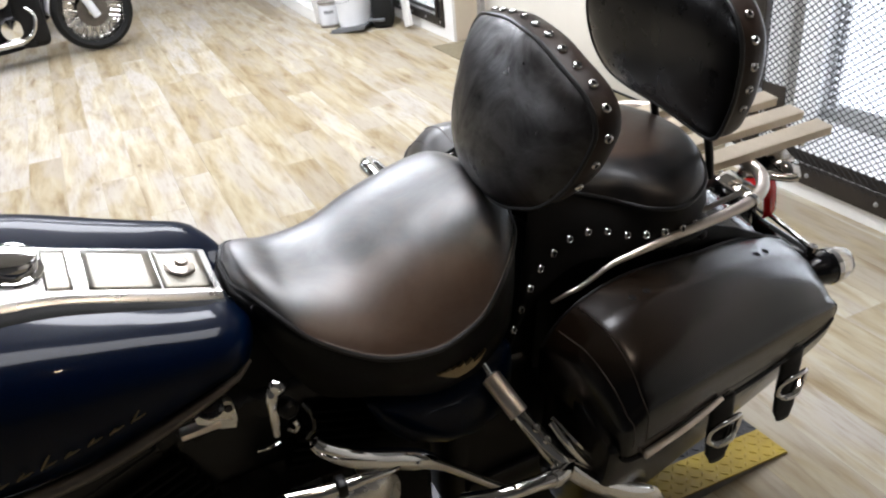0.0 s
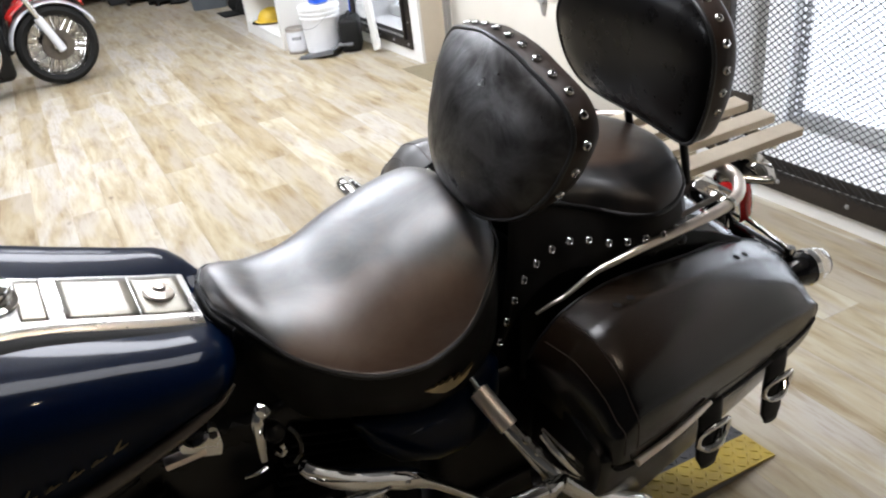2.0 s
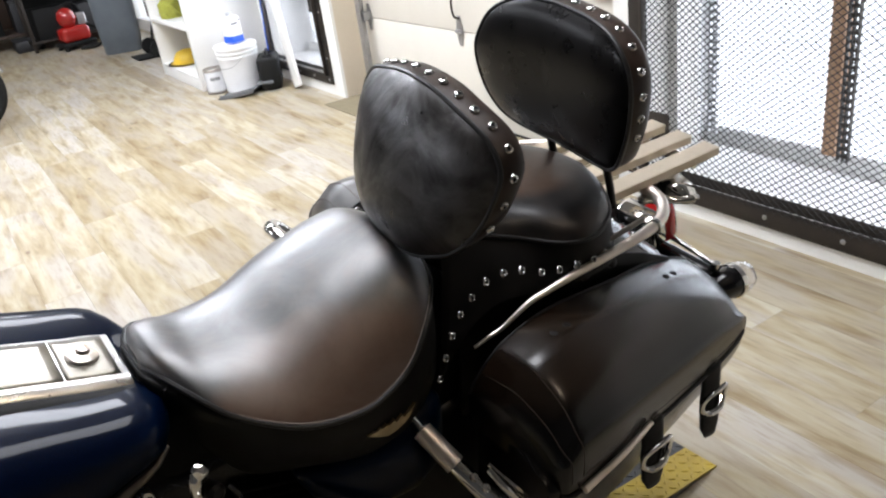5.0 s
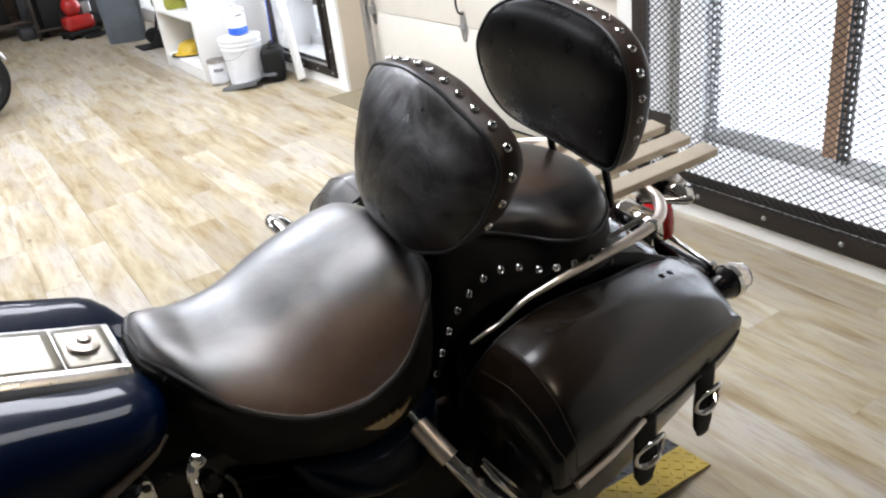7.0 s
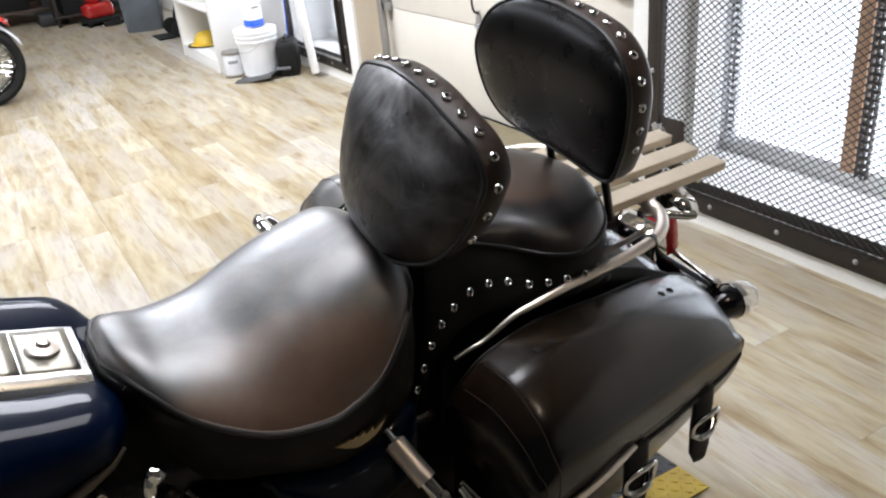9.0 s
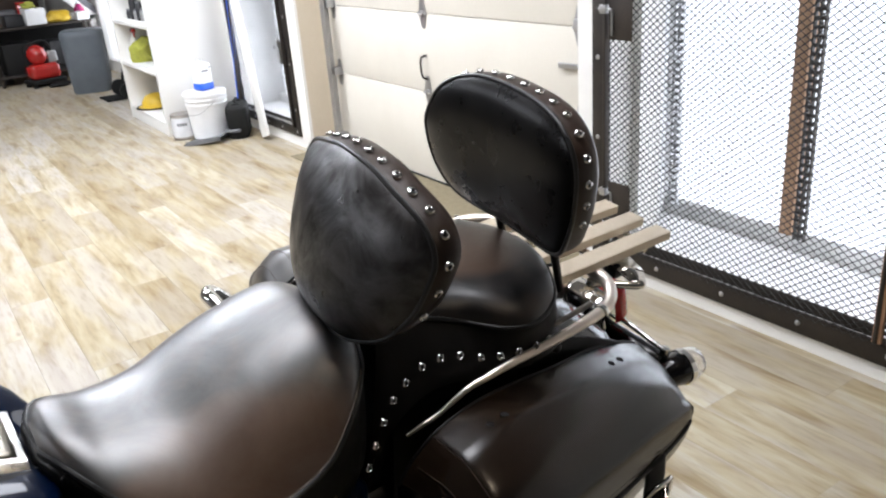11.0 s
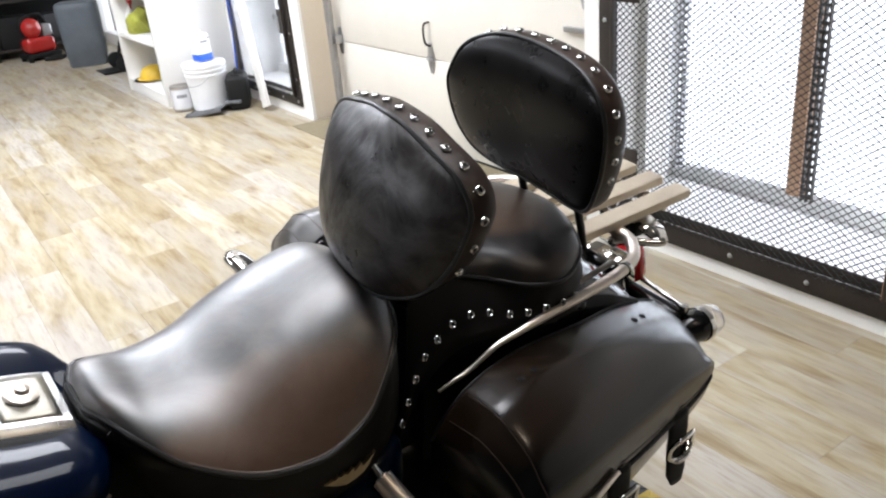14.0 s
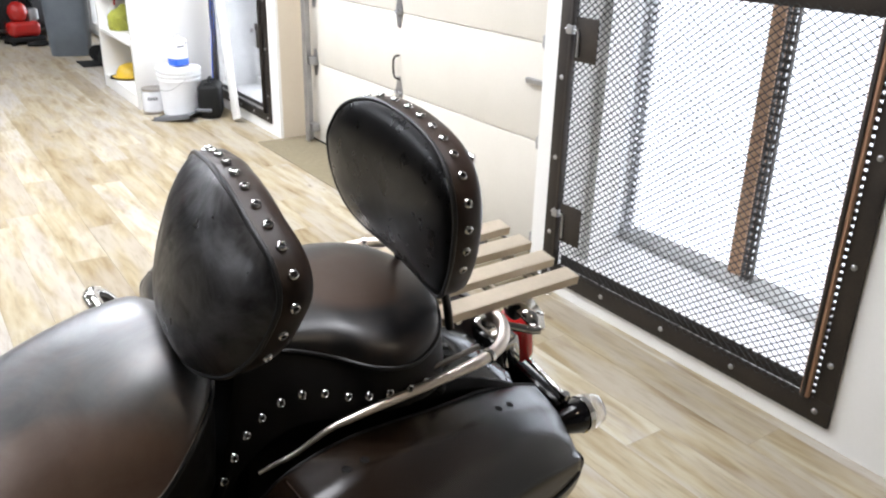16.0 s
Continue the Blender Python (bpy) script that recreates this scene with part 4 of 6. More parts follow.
# saddlebags
def saddlebag(s, worn):
    """One hard leather bag; s = -1 on the near side."""
    leather = FARBAG if worn else BAG
    yo = lambda y: 0.05 - y if s > 0 else y
    # x, inner y, outer y, lid heights from the inner edge over the crest to the outer edge, lid rim, foot
    KEYS = [(-0.105, -0.165, -0.333, 0.694, 0.694, 0.676, 0.660, 0.640, 0.606, 0.42), (-0.095, -0.165, -0.337, 0.709, 0.711, 0.691, 0.672, 0.646, 0.603, 0.39), (-0.070, -0.162, -0.338, 0.728, 0.733, 0.711, 0.689, 0.650, 0.601, 0.375),
            (-0.036, -0.157, -0.336, 0.741, 0.748, 0.726, 0.701, 0.650, 0.600, 0.37), (0.04, -0.143, -0.326, 0.736, 0.749, 0.726, 0.698, 0.642, 0.597, 0.36), (0.12, -0.128, -0.309, 0.720, 0.736, 0.712, 0.684, 0.628, 0.586, 0.355), (0.22, -0.109, -0.288, 0.695, 0.712, 0.690, 0.664, 0.608, 0.570, 0.348),
            (0.33, -0.088, -0.264, 0.662, 0.680, 0.668, 0.645, 0.590, 0.553, 0.345), (0.42, -0.071, -0.2455, 0.635, 0.645, 0.635, 0.617, 0.577, 0.546, 0.352), (0.466, -0.063, -0.236, 0.618, 0.622, 0.611, 0.599, 0.574, 0.547, 0.37), (0.488, -0.059, -0.230, 0.609, 0.609, 0.599, 0.589, 0.568, 0.550, 0.39)]
    up, on = (0.0, 0.0) if s < 0 else (0.048, 0.025)
    KEYS = [(k[0], k[1], k[2], *(z + up for z in k[3:])) for k in KEYS]
    # the lid is nearly flat from a crisp inner edge
    KEYS = [(k[0], k[1] - 0.010 - 0.008 * max(0.0, 1.0 - abs(k[0] - 0.20) / 0.14), k[2], k[4] - 0.004, k[4], k[5] - 0.006, k[6] - 0.008, *k[7:]) for k in KEYS]
    lid_rows, body_rows = [], []
    for x in np.r_[np.linspace(-0.105, -0.085, 6), np.linspace(-0.075, 0.455, 42), np.linspace(0.462, 0.488, 6)]:
        yi, yy, zi, zt, zo, zp, ze, zl, zb = keyed(KEYS, x)
        w = yi - yy
        prof = [(yi - 0.002, zi), (yi - 0.10 * w, zi + 0.40 * (zt - zi)), (yi - 0.24 * w, zi + 0.80 * (zt - zi)), (yi - 0.40 * w, zt), (yi - 0.58 * w, zt * 0.54 + zo * 0.46 + 0.002), (yi - 0.76 * w, zo), (yi - 0.90 * w, zp), (yi - 0.985 * w, zp * 0.5 + ze * 0.5 + 0.004), (yy - 0.001, ze), (yy - 0.002, zl * 0.5 + ze * 0.5), (yy - 0.001, zl)]
        tail, nose = 0.028 * max(0.0, min(1.0, (x - 0.36) / 0.128)) ** 1.5, 0.030 * max(0.0, min(1.0, (-0.03 - x) / 0.075))
        curve = [(yi, zi - 0.055), (yi, zi - 0.004)] + [(p[0], p[1]) for p in spline(prof, 40)]
        lid_rows.append([(x + on + (nose - tail) * min(1.0, max(0.0, (yi - a) / w)), yo(a), c) for a, c in curve])
        b = [(yi - 0.004, zi - 0.03), (yi - 0.004, zb + 0.03), (yi - 0.02, zb), (yy + 0.10, zb), (yy + 0.05, zb + 0.05), (yy + 0.014, zl - 0.07), (yy + 0.005, zl - 0.015), (yy + 0.012, zl + 0.02), (yi - 0.5 * w, zi - 0.05)]
        body_rows.append([(on + 0.190 + (x - 0.190) * 0.955, yo(p[0]), p[1]) for p in spline(b, 28)])
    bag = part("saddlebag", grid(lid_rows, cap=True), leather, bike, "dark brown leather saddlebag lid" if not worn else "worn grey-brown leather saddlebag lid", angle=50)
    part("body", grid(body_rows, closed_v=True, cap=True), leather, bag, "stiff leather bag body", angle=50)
    for k in (5, 8):
        part("stitching", tube([(q[0], q[1], q[2] + 0.0004) for q in lid_rows[k][5:38]], 0.0008, 5), SEAM, bag, "fine brown seam")
    part("stitching", tube([(r[-5][0], r[-5][1] + s * 0.0004, r[-5][2]) for r in lid_rows[8:-3]], 0.0007, 5), SEAM, bag, "fine brown seam")
    part("lid_edge", tube([(r[-1][0], r[-1][1] + s * 0.001, r[-1][2]) for r in lid_rows], 0.0030, 6), STRAP, bag, "rolled lid edge")
    part("lid_edge", tube([(r[2][0], r[2][1], r[2][2] + 0.0003) for r in lid_rows], 0.0022, 6), STRAP, bag, "rolled lid edge")
    for x, fy in ((0.022, 0.29), (0.051, 0.29), (0.326, 0.32), (0.357, 0.31)):
        yi, yy, zi, zt, zo, zp, ze, zl, zb = keyed(KEYS, x)
        rv = part("rivet", lathe(((0.0062, -0.003), (0.0060, 0.0010), (0.0048, 0.0016), (0.0040, 0.0004), (0.0, 0.0002)), 16), STRAP, bag)
        rv.matrix_basis = aim((x + on, yo(yi - fy * (yi - yy)), zi + 0.90 * (zt - zi) + 0.0006), (0.10 + 0.5 * x, 0, 1))
    if s < 0:
        for x, drop, length in ((0.130, 0.040, 0.066), (0.325, 0.047, 0.078)):
            yi, yy, zi, zt, zo, zp, ze, zl, zb = keyed(KEYS, x)
            zc = zl - drop
            fall = lambda z: yy - 0.004 - 0.006 * min(1.0, max(0.0, (zl + 0.012 - z) / 0.04)) - 0.17 * max(0.0, zc - z)
            st = part("strap", grid([[(x + v * 0.0225 * (1 - 0.35 * max(0.0, u - 0.88) / 0.12 * abs(v) ** 3), fall(z) - 0.0025 * (1 - v * v), z - 0.004 * (1 - v * v) * u) for v in np.linspace(-1, 1, 9)] for u, z in ((u, zl + 0.012 + (zc - length - zl - 0.012) * u) for u in np.linspace(0, 1, 16))]), STRAP, bag, "black leather strap end")
            so = st.modifiers.new("thick", "SOLIDIFY")
            so.thickness = 0.005
            ring_pts = [(x + 0.0285 * math.copysign(abs(math.cos(a)) ** 0.65, math.cos(a)), yy - 0.018 - 0.005 * math.sin(a) ** 2, zc + 0.021 * math.copysign(abs(math.sin(a)) ** 0.75, math.sin(a)) + 0.004 * math.cos(a)) for a in np.linspace(0, 2 * math.pi, 37)[:-1]]
            ring_pts.append(ring_pts[0])
            buckle = part("buckle", tube(ring_pts, 0.0042, 10, cap=False), CHROME, bag, "chrome buckle")
            part("buckle_pin", tube([(x, yy - 0.022, zc - 0.022), (x + 0.001, yy - 0.024, zc + 0.016)], 0.0026, 8), STRAP, buckle)
            part("strap_loop", tube([(x - 0.026, yy - 0.014, zc - 0.016), (x - 0.012, yy - 0.025, zc - 0.023), (x + 0.012, yy - 0.025, zc - 0.021), (x + 0.026, yy - 0.014, zc - 0.012)], 0.0052, 8, 14), CHROME, buckle, "wide chrome lower bar")
        part("lid_trim_bar", tube([(-0.040, -0.342, 0.604), (-0.034, -0.342, 0.604), (0.04, -0.334, 0.608), (0.116, -0.318, 0.609)], [0.003, 0.0066, 0.0058, 0.0052, 0.0048, 0.0038], 12, 30), BUFFED, bag, "chrome trim bar on the lid edge")
    return bag


saddlebag(-1, False)
saddlebag(1, True)

# crash guards and pegs
guard = part("rear_guard", tube([(-0.183, -0.172, 0.668), (-0.175, -0.205, 0.650), (-0.160, -0.245, 0.622), (-0.140, -0.280, 0.590), (-0.105, -0.305, 0.550), (-0.055, -0.318, 0.508), (0.01, -0.320, 0.46), (0.05, -0.30, 0.40)], [0.012, 0.012, 0.013, 0.0145, 0.0145, 0.0135, 0.013], 16, 44), CHROME, bike, "chrome saddlebag guard")
part("guard_sleeve", tube([(-0.183, -0.174, 0.667), (-0.175, -0.206, 0.6495), (-0.168, -0.226, 0.636)], 0.0145, 18), BUFFED, guard, "brushed sleeve")
part("guard_pin", tube([(-0.187, -0.158, 0.679), (-0.182, -0.176, 0.667)], 0.0045, 8), CHROME, guard)
part("guard_branch", tube([(-0.128, -0.290, 0.578), (-0.150, -0.302, 0.580), (-0.19, -0.304, 0.588), (-0.235, -0.300, 0.590), (-0.28, -0.27, 0.57)], [0.014, 0.0125, 0.0105, 0.010, 0.010], 14, 24), CHROME, guard, "chrome branch tube")
part("branch_clamp", lathe(((0.0125, -0.006), (0.0145, -0.004), (0.0145, 0.004), (0.0125, 0.006)), 18, aim((-0.158, -0.303, 0.582), (1, 0.1, -0.15))), CHROME, guard)
part("guard_brace", tube([(-0.140, -0.262, 0.640), (-0.128, -0.292, 0.614), (-0.09, -0.300, 0.556), (-0.055, -0.304, 0.508)], 0.0056, 10, 20), CHROME, guard)
part("guard_brace", tube([(-0.134, -0.255, 0.640), (-0.115, -0.290, 0.612), (-0.075, -0.298, 0.552), (-0.045, -0.302, 0.508)], 0.0036, 8, 20), CHROME, guard)
for x, y, z in ((-0.160, -0.250, 0.622), (-0.151, -0.264, 0.608)):
    part("bolt", lathe(((0.006, 0), (0.005, 0.004), (0.0, 0.005)), 10, aim((x, y - 0.006, z + 0.010), (0, -0.5, 1))), CHROME, guard)
part("rear_guard", tube([(-0.10, 0.20, 0.62), (-0.13, 0.33, 0.70), (-0.134, 0.367, 0.706), (-0.11, 0.385, 0.69), (-0.05, 0.385, 0.60), (0.0, 0.37, 0.48)], 0.0135, 12, 40), CHROME, bike, "chrome saddlebag guard")

# tank: x, half width, top height, foot, shoulder height
TY = 0.02
TANK = [(-0.462, 0.070, 0.826, 0.790, 0.812), (-0.478, 0.122, 0.834, 0.778, 0.810), (-0.498, 0.148, 0.846, 0.768, 0.810), (-0.54, 0.160, 0.860, 0.757, 0.814), (-0.61, 0.172, 0.886, 0.742, 0.824), (-0.70, 0.188, 0.917, 0.732, 0.842), (-0.80, 0.195, 0.938, 0.738, 0.855), (-0.90, 0.182, 0.946, 0.755, 0.86), (-0.98, 0.145, 0.94, 0.775, 0.86), (-1.03, 0.095, 0.92, 0.80, 0.86), (-1.05, 0.04, 0.90, 0.83, 0.865)]
TANK = TANK[::-1]
rows = []
for x in np.linspace(-1.05, -0.462, 44):
    w, zt, zb, zs = keyed(TANK, x)
    prof = [(0.10 * w, zb), (0.62 * w, zb + 0.002), (0.90 * w, zb + 0.018), (1.0 * w, zs - 0.012), (0.97 * w, zs + 0.35 * (zt - zs)), (0.80 * w, zt - 0.22 * (zt - zs)), (0.5 * w, zt - 0.10 * (zt - zs) - 0.006), (0.22 * w, zt - 0.018), (0.0, zt - 0.018)]
    half = spline(prof, 24)
    rows.append([(x, TY - y, z) for y, z in half] + [(x, TY + y, z) for y, z in half[::-1][1:]])
tank = part("fuel_tank", grid(rows, closed_v=True, cap=True), BLUE, bike, "deep blue metallic fuel tank", angle=60)
seam = []
for x in np.linspace(-0.98, -0.486, 28):
    w, zt, zb, zs = keyed(TANK, x)
    seam.append((x, TY - 0.93 * w, zb + 0.010))
part("lower_trim", tube(seam, [0.0095] * 7 + [0.007, 0.003], 10), DULL, tank, "dark satin lower edge")
con = []
for x in np.linspace(-0.93, -0.489, 20):
    w, zt, zb, zs = keyed(TANK, x)
    h = 0.062 + 0.02 * max(0.0, min(1.0, (-0.66 - x) / 0.12))
    con.append([(x, TY + v, zt + dz) for v, dz in ((-h - 0.001, -0.040), (-h, -0.018), (-h + 0.002, -0.014), (-h + 0.012, -0.006), (-h + 0.016, -0.0045), (0, -0.004), (h - 0.016, -0.0045), (h - 0.012, -0.006), (h - 0.002, -0.014), (h, -0.018), (h + 0.001, -0.040))])
console = part("tank_console", grid(con, cap=True), PLATE, bike, "chrome tank console", angle=30)

for sgn in (-1,):
    bead = [[(x, TY + sgn * (r[-1][1] - TY + o), r[-1][2] + dz) for o, dz in ((-0.0005, 0.030), (0.008, 0.0295), (0.018, 0.026), (0.024, 0.016), (0.024, -0.01))] for x, r in ((r[0][0], r) for r in con)]
    part("console_gasket", grid(bead), RUBBER, console, "black rubber edge along the console")


def on_tank(x):
    return keyed(TANK, x)[1]


for xa, xb, mt, lab in ((-0.632, -0.556, BRUSHED, "brushed inset panel"), (-0.554, -0.497, BRUSHED, "satin end panel"), (-0.675, -0.648, BRUSHED, "brushed inset panel")):
    rr = [[(x, TY + v, on_tank(x) - 0.0034 - 0.0004 * (abs(v) > 0.041)) for v in np.linspace(-0.043, 0.043, 9)] for x in np.linspace(xa, xb, 8)]
    p = part("inset_panel", grid(rr), mt, console, lab)
    so = p.modifiers.new("thick", "SOLIDIFY")
    so.thickness = 0.0015
sl = math.degrees(math.atan2(on_tank(-0.56) - on_tank(-0.50), 0.06))
part("console_screw", lathe(((0.019, 0), (0.018, 0.003), (0.011, 0.007), (0.0085, 0.007), (0.008, 0.012), (0.004, 0.014), (0.0, 0.0145)), 20, pose(-0.527, TY, on_tank(-0.527) - 0.002, 0, sl, 0)), BUFFED, console, "chrome dome nut")
cap = part("fuel_cap", lathe(((0.034, 0), (0.034, 0.004), (0.028, 0.006), (0.028, 0.018), (0.025, 0.022), (0.012, 0.024), (0.0, 0.024)), 32, pose(-0.705, TY, on_tank(-0.705) - 0.004, 0, sl * 0.8, 0)), CHROME, bike, "round chrome fuel cap")
# illegible script on the tank, as plain strokes
for n in range(8):
    x = -0.80 + 0.024 * n
    side = lambda q: TY - 0.985 * keyed(TANK, q)[0] - 0.001
    z = 0.784 + 0.0016 * n
    tall = (0.020, 0.008, 0.007, 0.016, 0.006, 0.008, 0.006, 0.014)[n]
    mark = part("script_mark", tube([(x, side(x), z), (x + 0.006 + 0.4 * tall, side(x + 0.006), z + tall)], [0.0009, 0.0016, 0.0008], 6, 6), GOLD, tank, "small pale gold script stroke")
    part("script_tail", tube([(x + 0.003, side(x + 0.003), z + 0.001), (x + 0.017, side(x + 0.017), z + 0.004)], [0.0006, 0.0012, 0.0005], 6, 6), GOLD, mark)

# frame, engine and side cover under the seat
rows = []
for x, zt, zb, th in ((-0.352, 0.664, 0.650, 0.010), (-0.335, 0.670, 0.610, 0.026), (-0.300, 0.672, 0.570, 0.040), (-0.245, 0.670, 0.545, 0.048), (-0.195, 0.674, 0.540, 0.048), (-0.155, 0.682, 0.555, 0.040), (-0.135, 0.682, 0.590, 0.024), (-0.126, 0.670, 0.630, 0.008)):
    zm, hz = (zt + zb) / 2, (zt - zb) / 2
    rows.append([(x, -0.128 - th * math.copysign(abs(math.cos(a)) ** 0.7, math.cos(a)), zm + hz * math.copysign(abs(math.sin(a)) ** 0.7, math.sin(a))) for a in np.linspace(0, 2 * math.pi, 29)[:-1]])
part("side_cover", grid([r for r in rows], closed_v=True, cap=True), BLUE, bike, "deep blue side cover", angle=80)
# added black box: stops light showing between the tank and seat nose
part("seat_pan", box(0.30, 0.17, 0.12, (-0.36, 0.01, 0.735), 0.03, 3), FINS, bike, "black filler box that keeps the gap under the seat nose dark")
part("frame_spine", box(0.80, 0.20, 0.22, (-0.36, 0.02, 0.60), 0.03, 3), BLACK, bike, "black frame and battery tray")
engine = part("engine", box(0.66, 0.26, 0.46, (-0.56, 0.02, 0.33), 0.05, 3), FINS, bike, "black engine case")
for k, (cx, tilt) in enumerate(((-0.60, -22), (-0.42, 22))):
    cyl = part("cylinder", lathe(((0.06, 0.0), (0.06, 0.22)), 24, pose(cx, 0.0, 0.44, 0, tilt, 0)), FINS, engine, "finned black cylinder")
    for n in range(11):
        part("cooling_fin", box(0.165, 0.20, 0.005, (0, 0, 0), 0.002, 1, m=pose(cx, 0, 0.44, 0, tilt, 0) @ Matrix.Translation((0, 0, 0.02 + 0.017 * n))), FINS, cyl, "", False)
    part("rocker_cover", box(0.15, 0.17, 0.05, (0, 0, 0), 0.014, 3, m=pose(cx, 0, 0.44, 0, tilt, 0) @ Matrix.Translation((0, 0, 0.235))), BLACK, cyl)
part("battery_box", box(0.46, 0.22, 0.34, (0.02, 0.01, 0.42), 0.04, 3), BLACK, bike, "black battery box and inner guard")
# chrome bracket with a round hole, and the shift gear
br = bmesh.new()
arc = [(-0.5445 + 0.0165 * math.cos(a), 0.7300 - 0.0165 * math.sin(a)) for a in np.linspace(0.15, math.pi * 0.92, 9)]
outline = [(-0.5205, 0.685), (-0.5165, 0.700), (-0.5175, 0.722), (-0.5200, 0.731), (-0.5245, 0.7345), (-0.5280, 0.7330)] + arc + [(-0.5660, 0.7225), (-0.5640, 0.7120), (-0.5500, 0.7030), (-0.5390, 0.6920)]
face = br.faces.new([br.verts.new((x, -0.112, z)) for x, z in outline])
ex = bmesh.ops.extrude_face_region(br, geom=[face])
bmesh.ops.translate(br, vec=(0, 0.012, 0), verts=[v for v in ex["geom"] if isinstance(v, bmesh.types.BMVert)])
bracket = part("engine_bracket", br, PLATE, bike, "polished engine mount bracket", False)
part("bracket_bolt", lathe(((0.0055, 0), (0.005, 0.002), (0.0, 0.002)), 14, aim((-0.5245, -0.1125, 0.7225), (0, -1, 0))), BLACK, bracket)
part("bracket_foot", box(0.050, 0.016, 0.010, (-0.562, -0.106, 0.700), 0.002, m=None), BUFFED, bracket, "brass-toned lower lip")
# ignition switch: a chrome upright with a stepped barrel and a cable
ign = part("ignition_switch", tube([(-0.472, -0.138, 0.757), (-0.475, -0.142, 0.742), (-0.477, -0.144, 0.710), (-0.478, -0.143, 0.680)], [0.006, 0.0085, 0.0075, 0.006], 10, 14), CHROME, bike, "chrome switch housing")
part("switch_cap", lathe(((0.0, 0.012), (0.009, 0.010), (0.011, 0.004), (0.011, -0.004)), 16, aim((-0.466, -0.138, 0.754), (0.4, -0.4, 1))), CHROME, ign)
part("switch_barrel", lathe(((0.011, -0.012), (0.0125, -0.008), (0.0125, 0.008), (0.008, 0.012), (0.0, 0.012)), 16, aim((-0.460, -0.146, 0.722), (0.3, -1, 0.2))), BLACK, ign, "black key barrel")
part("switch_clip", tube([(-0.455, -0.150, 0.700), (-0.452, -0.152, 0.690), (-0.456, -0.150, 0.682), (-0.464, -0.148, 0.690)], 0.0032, 8, 12), CHROME, ign)
part("wiring_loop", tube([(-0.440, -0.140, 0.715), (-0.432, -0.145, 0.698), (-0.430, -0.145, 0.670), (-0.440, -0.142, 0.650)], 0.0035, 8, 14), GLOSSBLACK, bike, "glossy black cable")
part("wiring_loop", tube([(-0.505, -0.142, 0.662), (-0.49, -0.146, 0.665), (-0.476, -0.145, 0.668)], 0.0028, 8, 10), CHROME, bike, "bright cable end")
# heel shift lever: a fat formed tube that narrows to a rod
part("shift_lever", tube([(-0.446, -0.195, 0.700), (-0.436, -0.20, 0.688), (-0.415, -0.20, 0.666), (-0.384, -0.20, 0.640), (-0.345, -0.20, 0.617), (-0.318, -0.20, 0.600), (-0.298, -0.20, 0.587), (-0.27, -0.20, 0.558), (-0.236, -0.20, 0.520), (-0.19, -0.20, 0.467), (-0.15, -0.19, 0.42)], [0.0085, 0.0105, 0.0135, 0.0145, 0.0150, 0.0155, 0.013, 0.0075, 0.0070, 0.0070, 0.0070], 16, 60), CHROME, bike, "chrome bent shift lever")
part("primary_cover", box(0.19, 0.05, 0.10, (-0.425, -0.165, 0.525), 0.040, 4), PLATE, bike, "polished primary cover")
arm = part("clutch_arm", tube([(-0.50, -0.235, 0.668), (-0.445, -0.24, 0.660), (-0.40, -0.24, 0.655), (-0.369, -0.24, 0.648), (-0.352, -0.235, 0.642)], [0.012, 0.010, 0.007, 0.0035, 0.002], 10, 20), CHROME, bike, "chrome tapered arm")
part("arm_clamp", box(0.014, 0.022, 0.024, (-0.432, -0.24, 0.660), 0.004), BLACK, arm, "black clamp")
part("swing_arm", box(0.42, 0.03, 0.05, (0.03, -0.10, 0.33), 0.01), BLACK, bike)
part("side_stand", tube([(-0.35, -0.10, 0.20), (-0.32, -0.22, 0.03), (-0.33, -0.25, 0.02)], 0.012, 8), BLACK, bike, "black side stand")

# ---- the tread plate ramp under the motorcycle ----
rampt = tagged(empty("ramp", pose(1.0, 1.25, 0, 0, 0, 3)), "yellow-edged steel tread plate ramp under the motorcycle", "ramp")


def plate(name, y0, y1, material, x0, label):
    prof = [(-1.6, 0.040), (x0, 0.040), (0.645, 0.004)]
    bm = grid([[(x, y0, z) for x, z in prof], [(x, y1, z) for x, z in prof]])
    ex = bmesh.ops.extrude_face_region(bm, geom=bm.faces[:])
    bmesh.ops.translate(bm, vec=(0, 0, -0.004), verts=[v for v in ex["geom"] if isinstance(v, bmesh.types.BMVert)])
    p = part(name, bm, material, rampt, label, False)
    lug = bmesh.new()
    zz = lambda x: float(np.interp(x, [a for a, _ in prof], [b for _, b in prof]))
    n = 0
    for i in range(int((0.64 - 0.0) / 0.022)):
        for j in range(int((y1 - y0) / 0.022)):
            x, y = 0.02 + 0.022 * i, y0 + 0.012 + 0.022 * j
            a = radians(45 if (i + j) % 2 else -45)
            c, s = math.cos(a), math.sin(a)
            q = [(-0.010, 0), (0, 0.003), (0.010, 0), (0, -0.003)]
            base = [lug.verts.new((x + c * u - s * v, y + s * u + c * v, zz(x + c * u - s * v) + 0.0005)) for u, v in q]
            tip = [lug.verts.new((x + (c * u - s * v) * 0.55, y + (s * u + c * v) * 0.55, zz(x) + 0.0022)) for u, v in q]
            lug.faces.new(tip)
            for k in range(4):
                lug.faces.new((base[k], base[(k + 1) % 4], tip[(k + 1) % 4], tip[k]))
    t = part("tread_relief", lug, material, p, "", False)
    t["kind"] = "stuff"


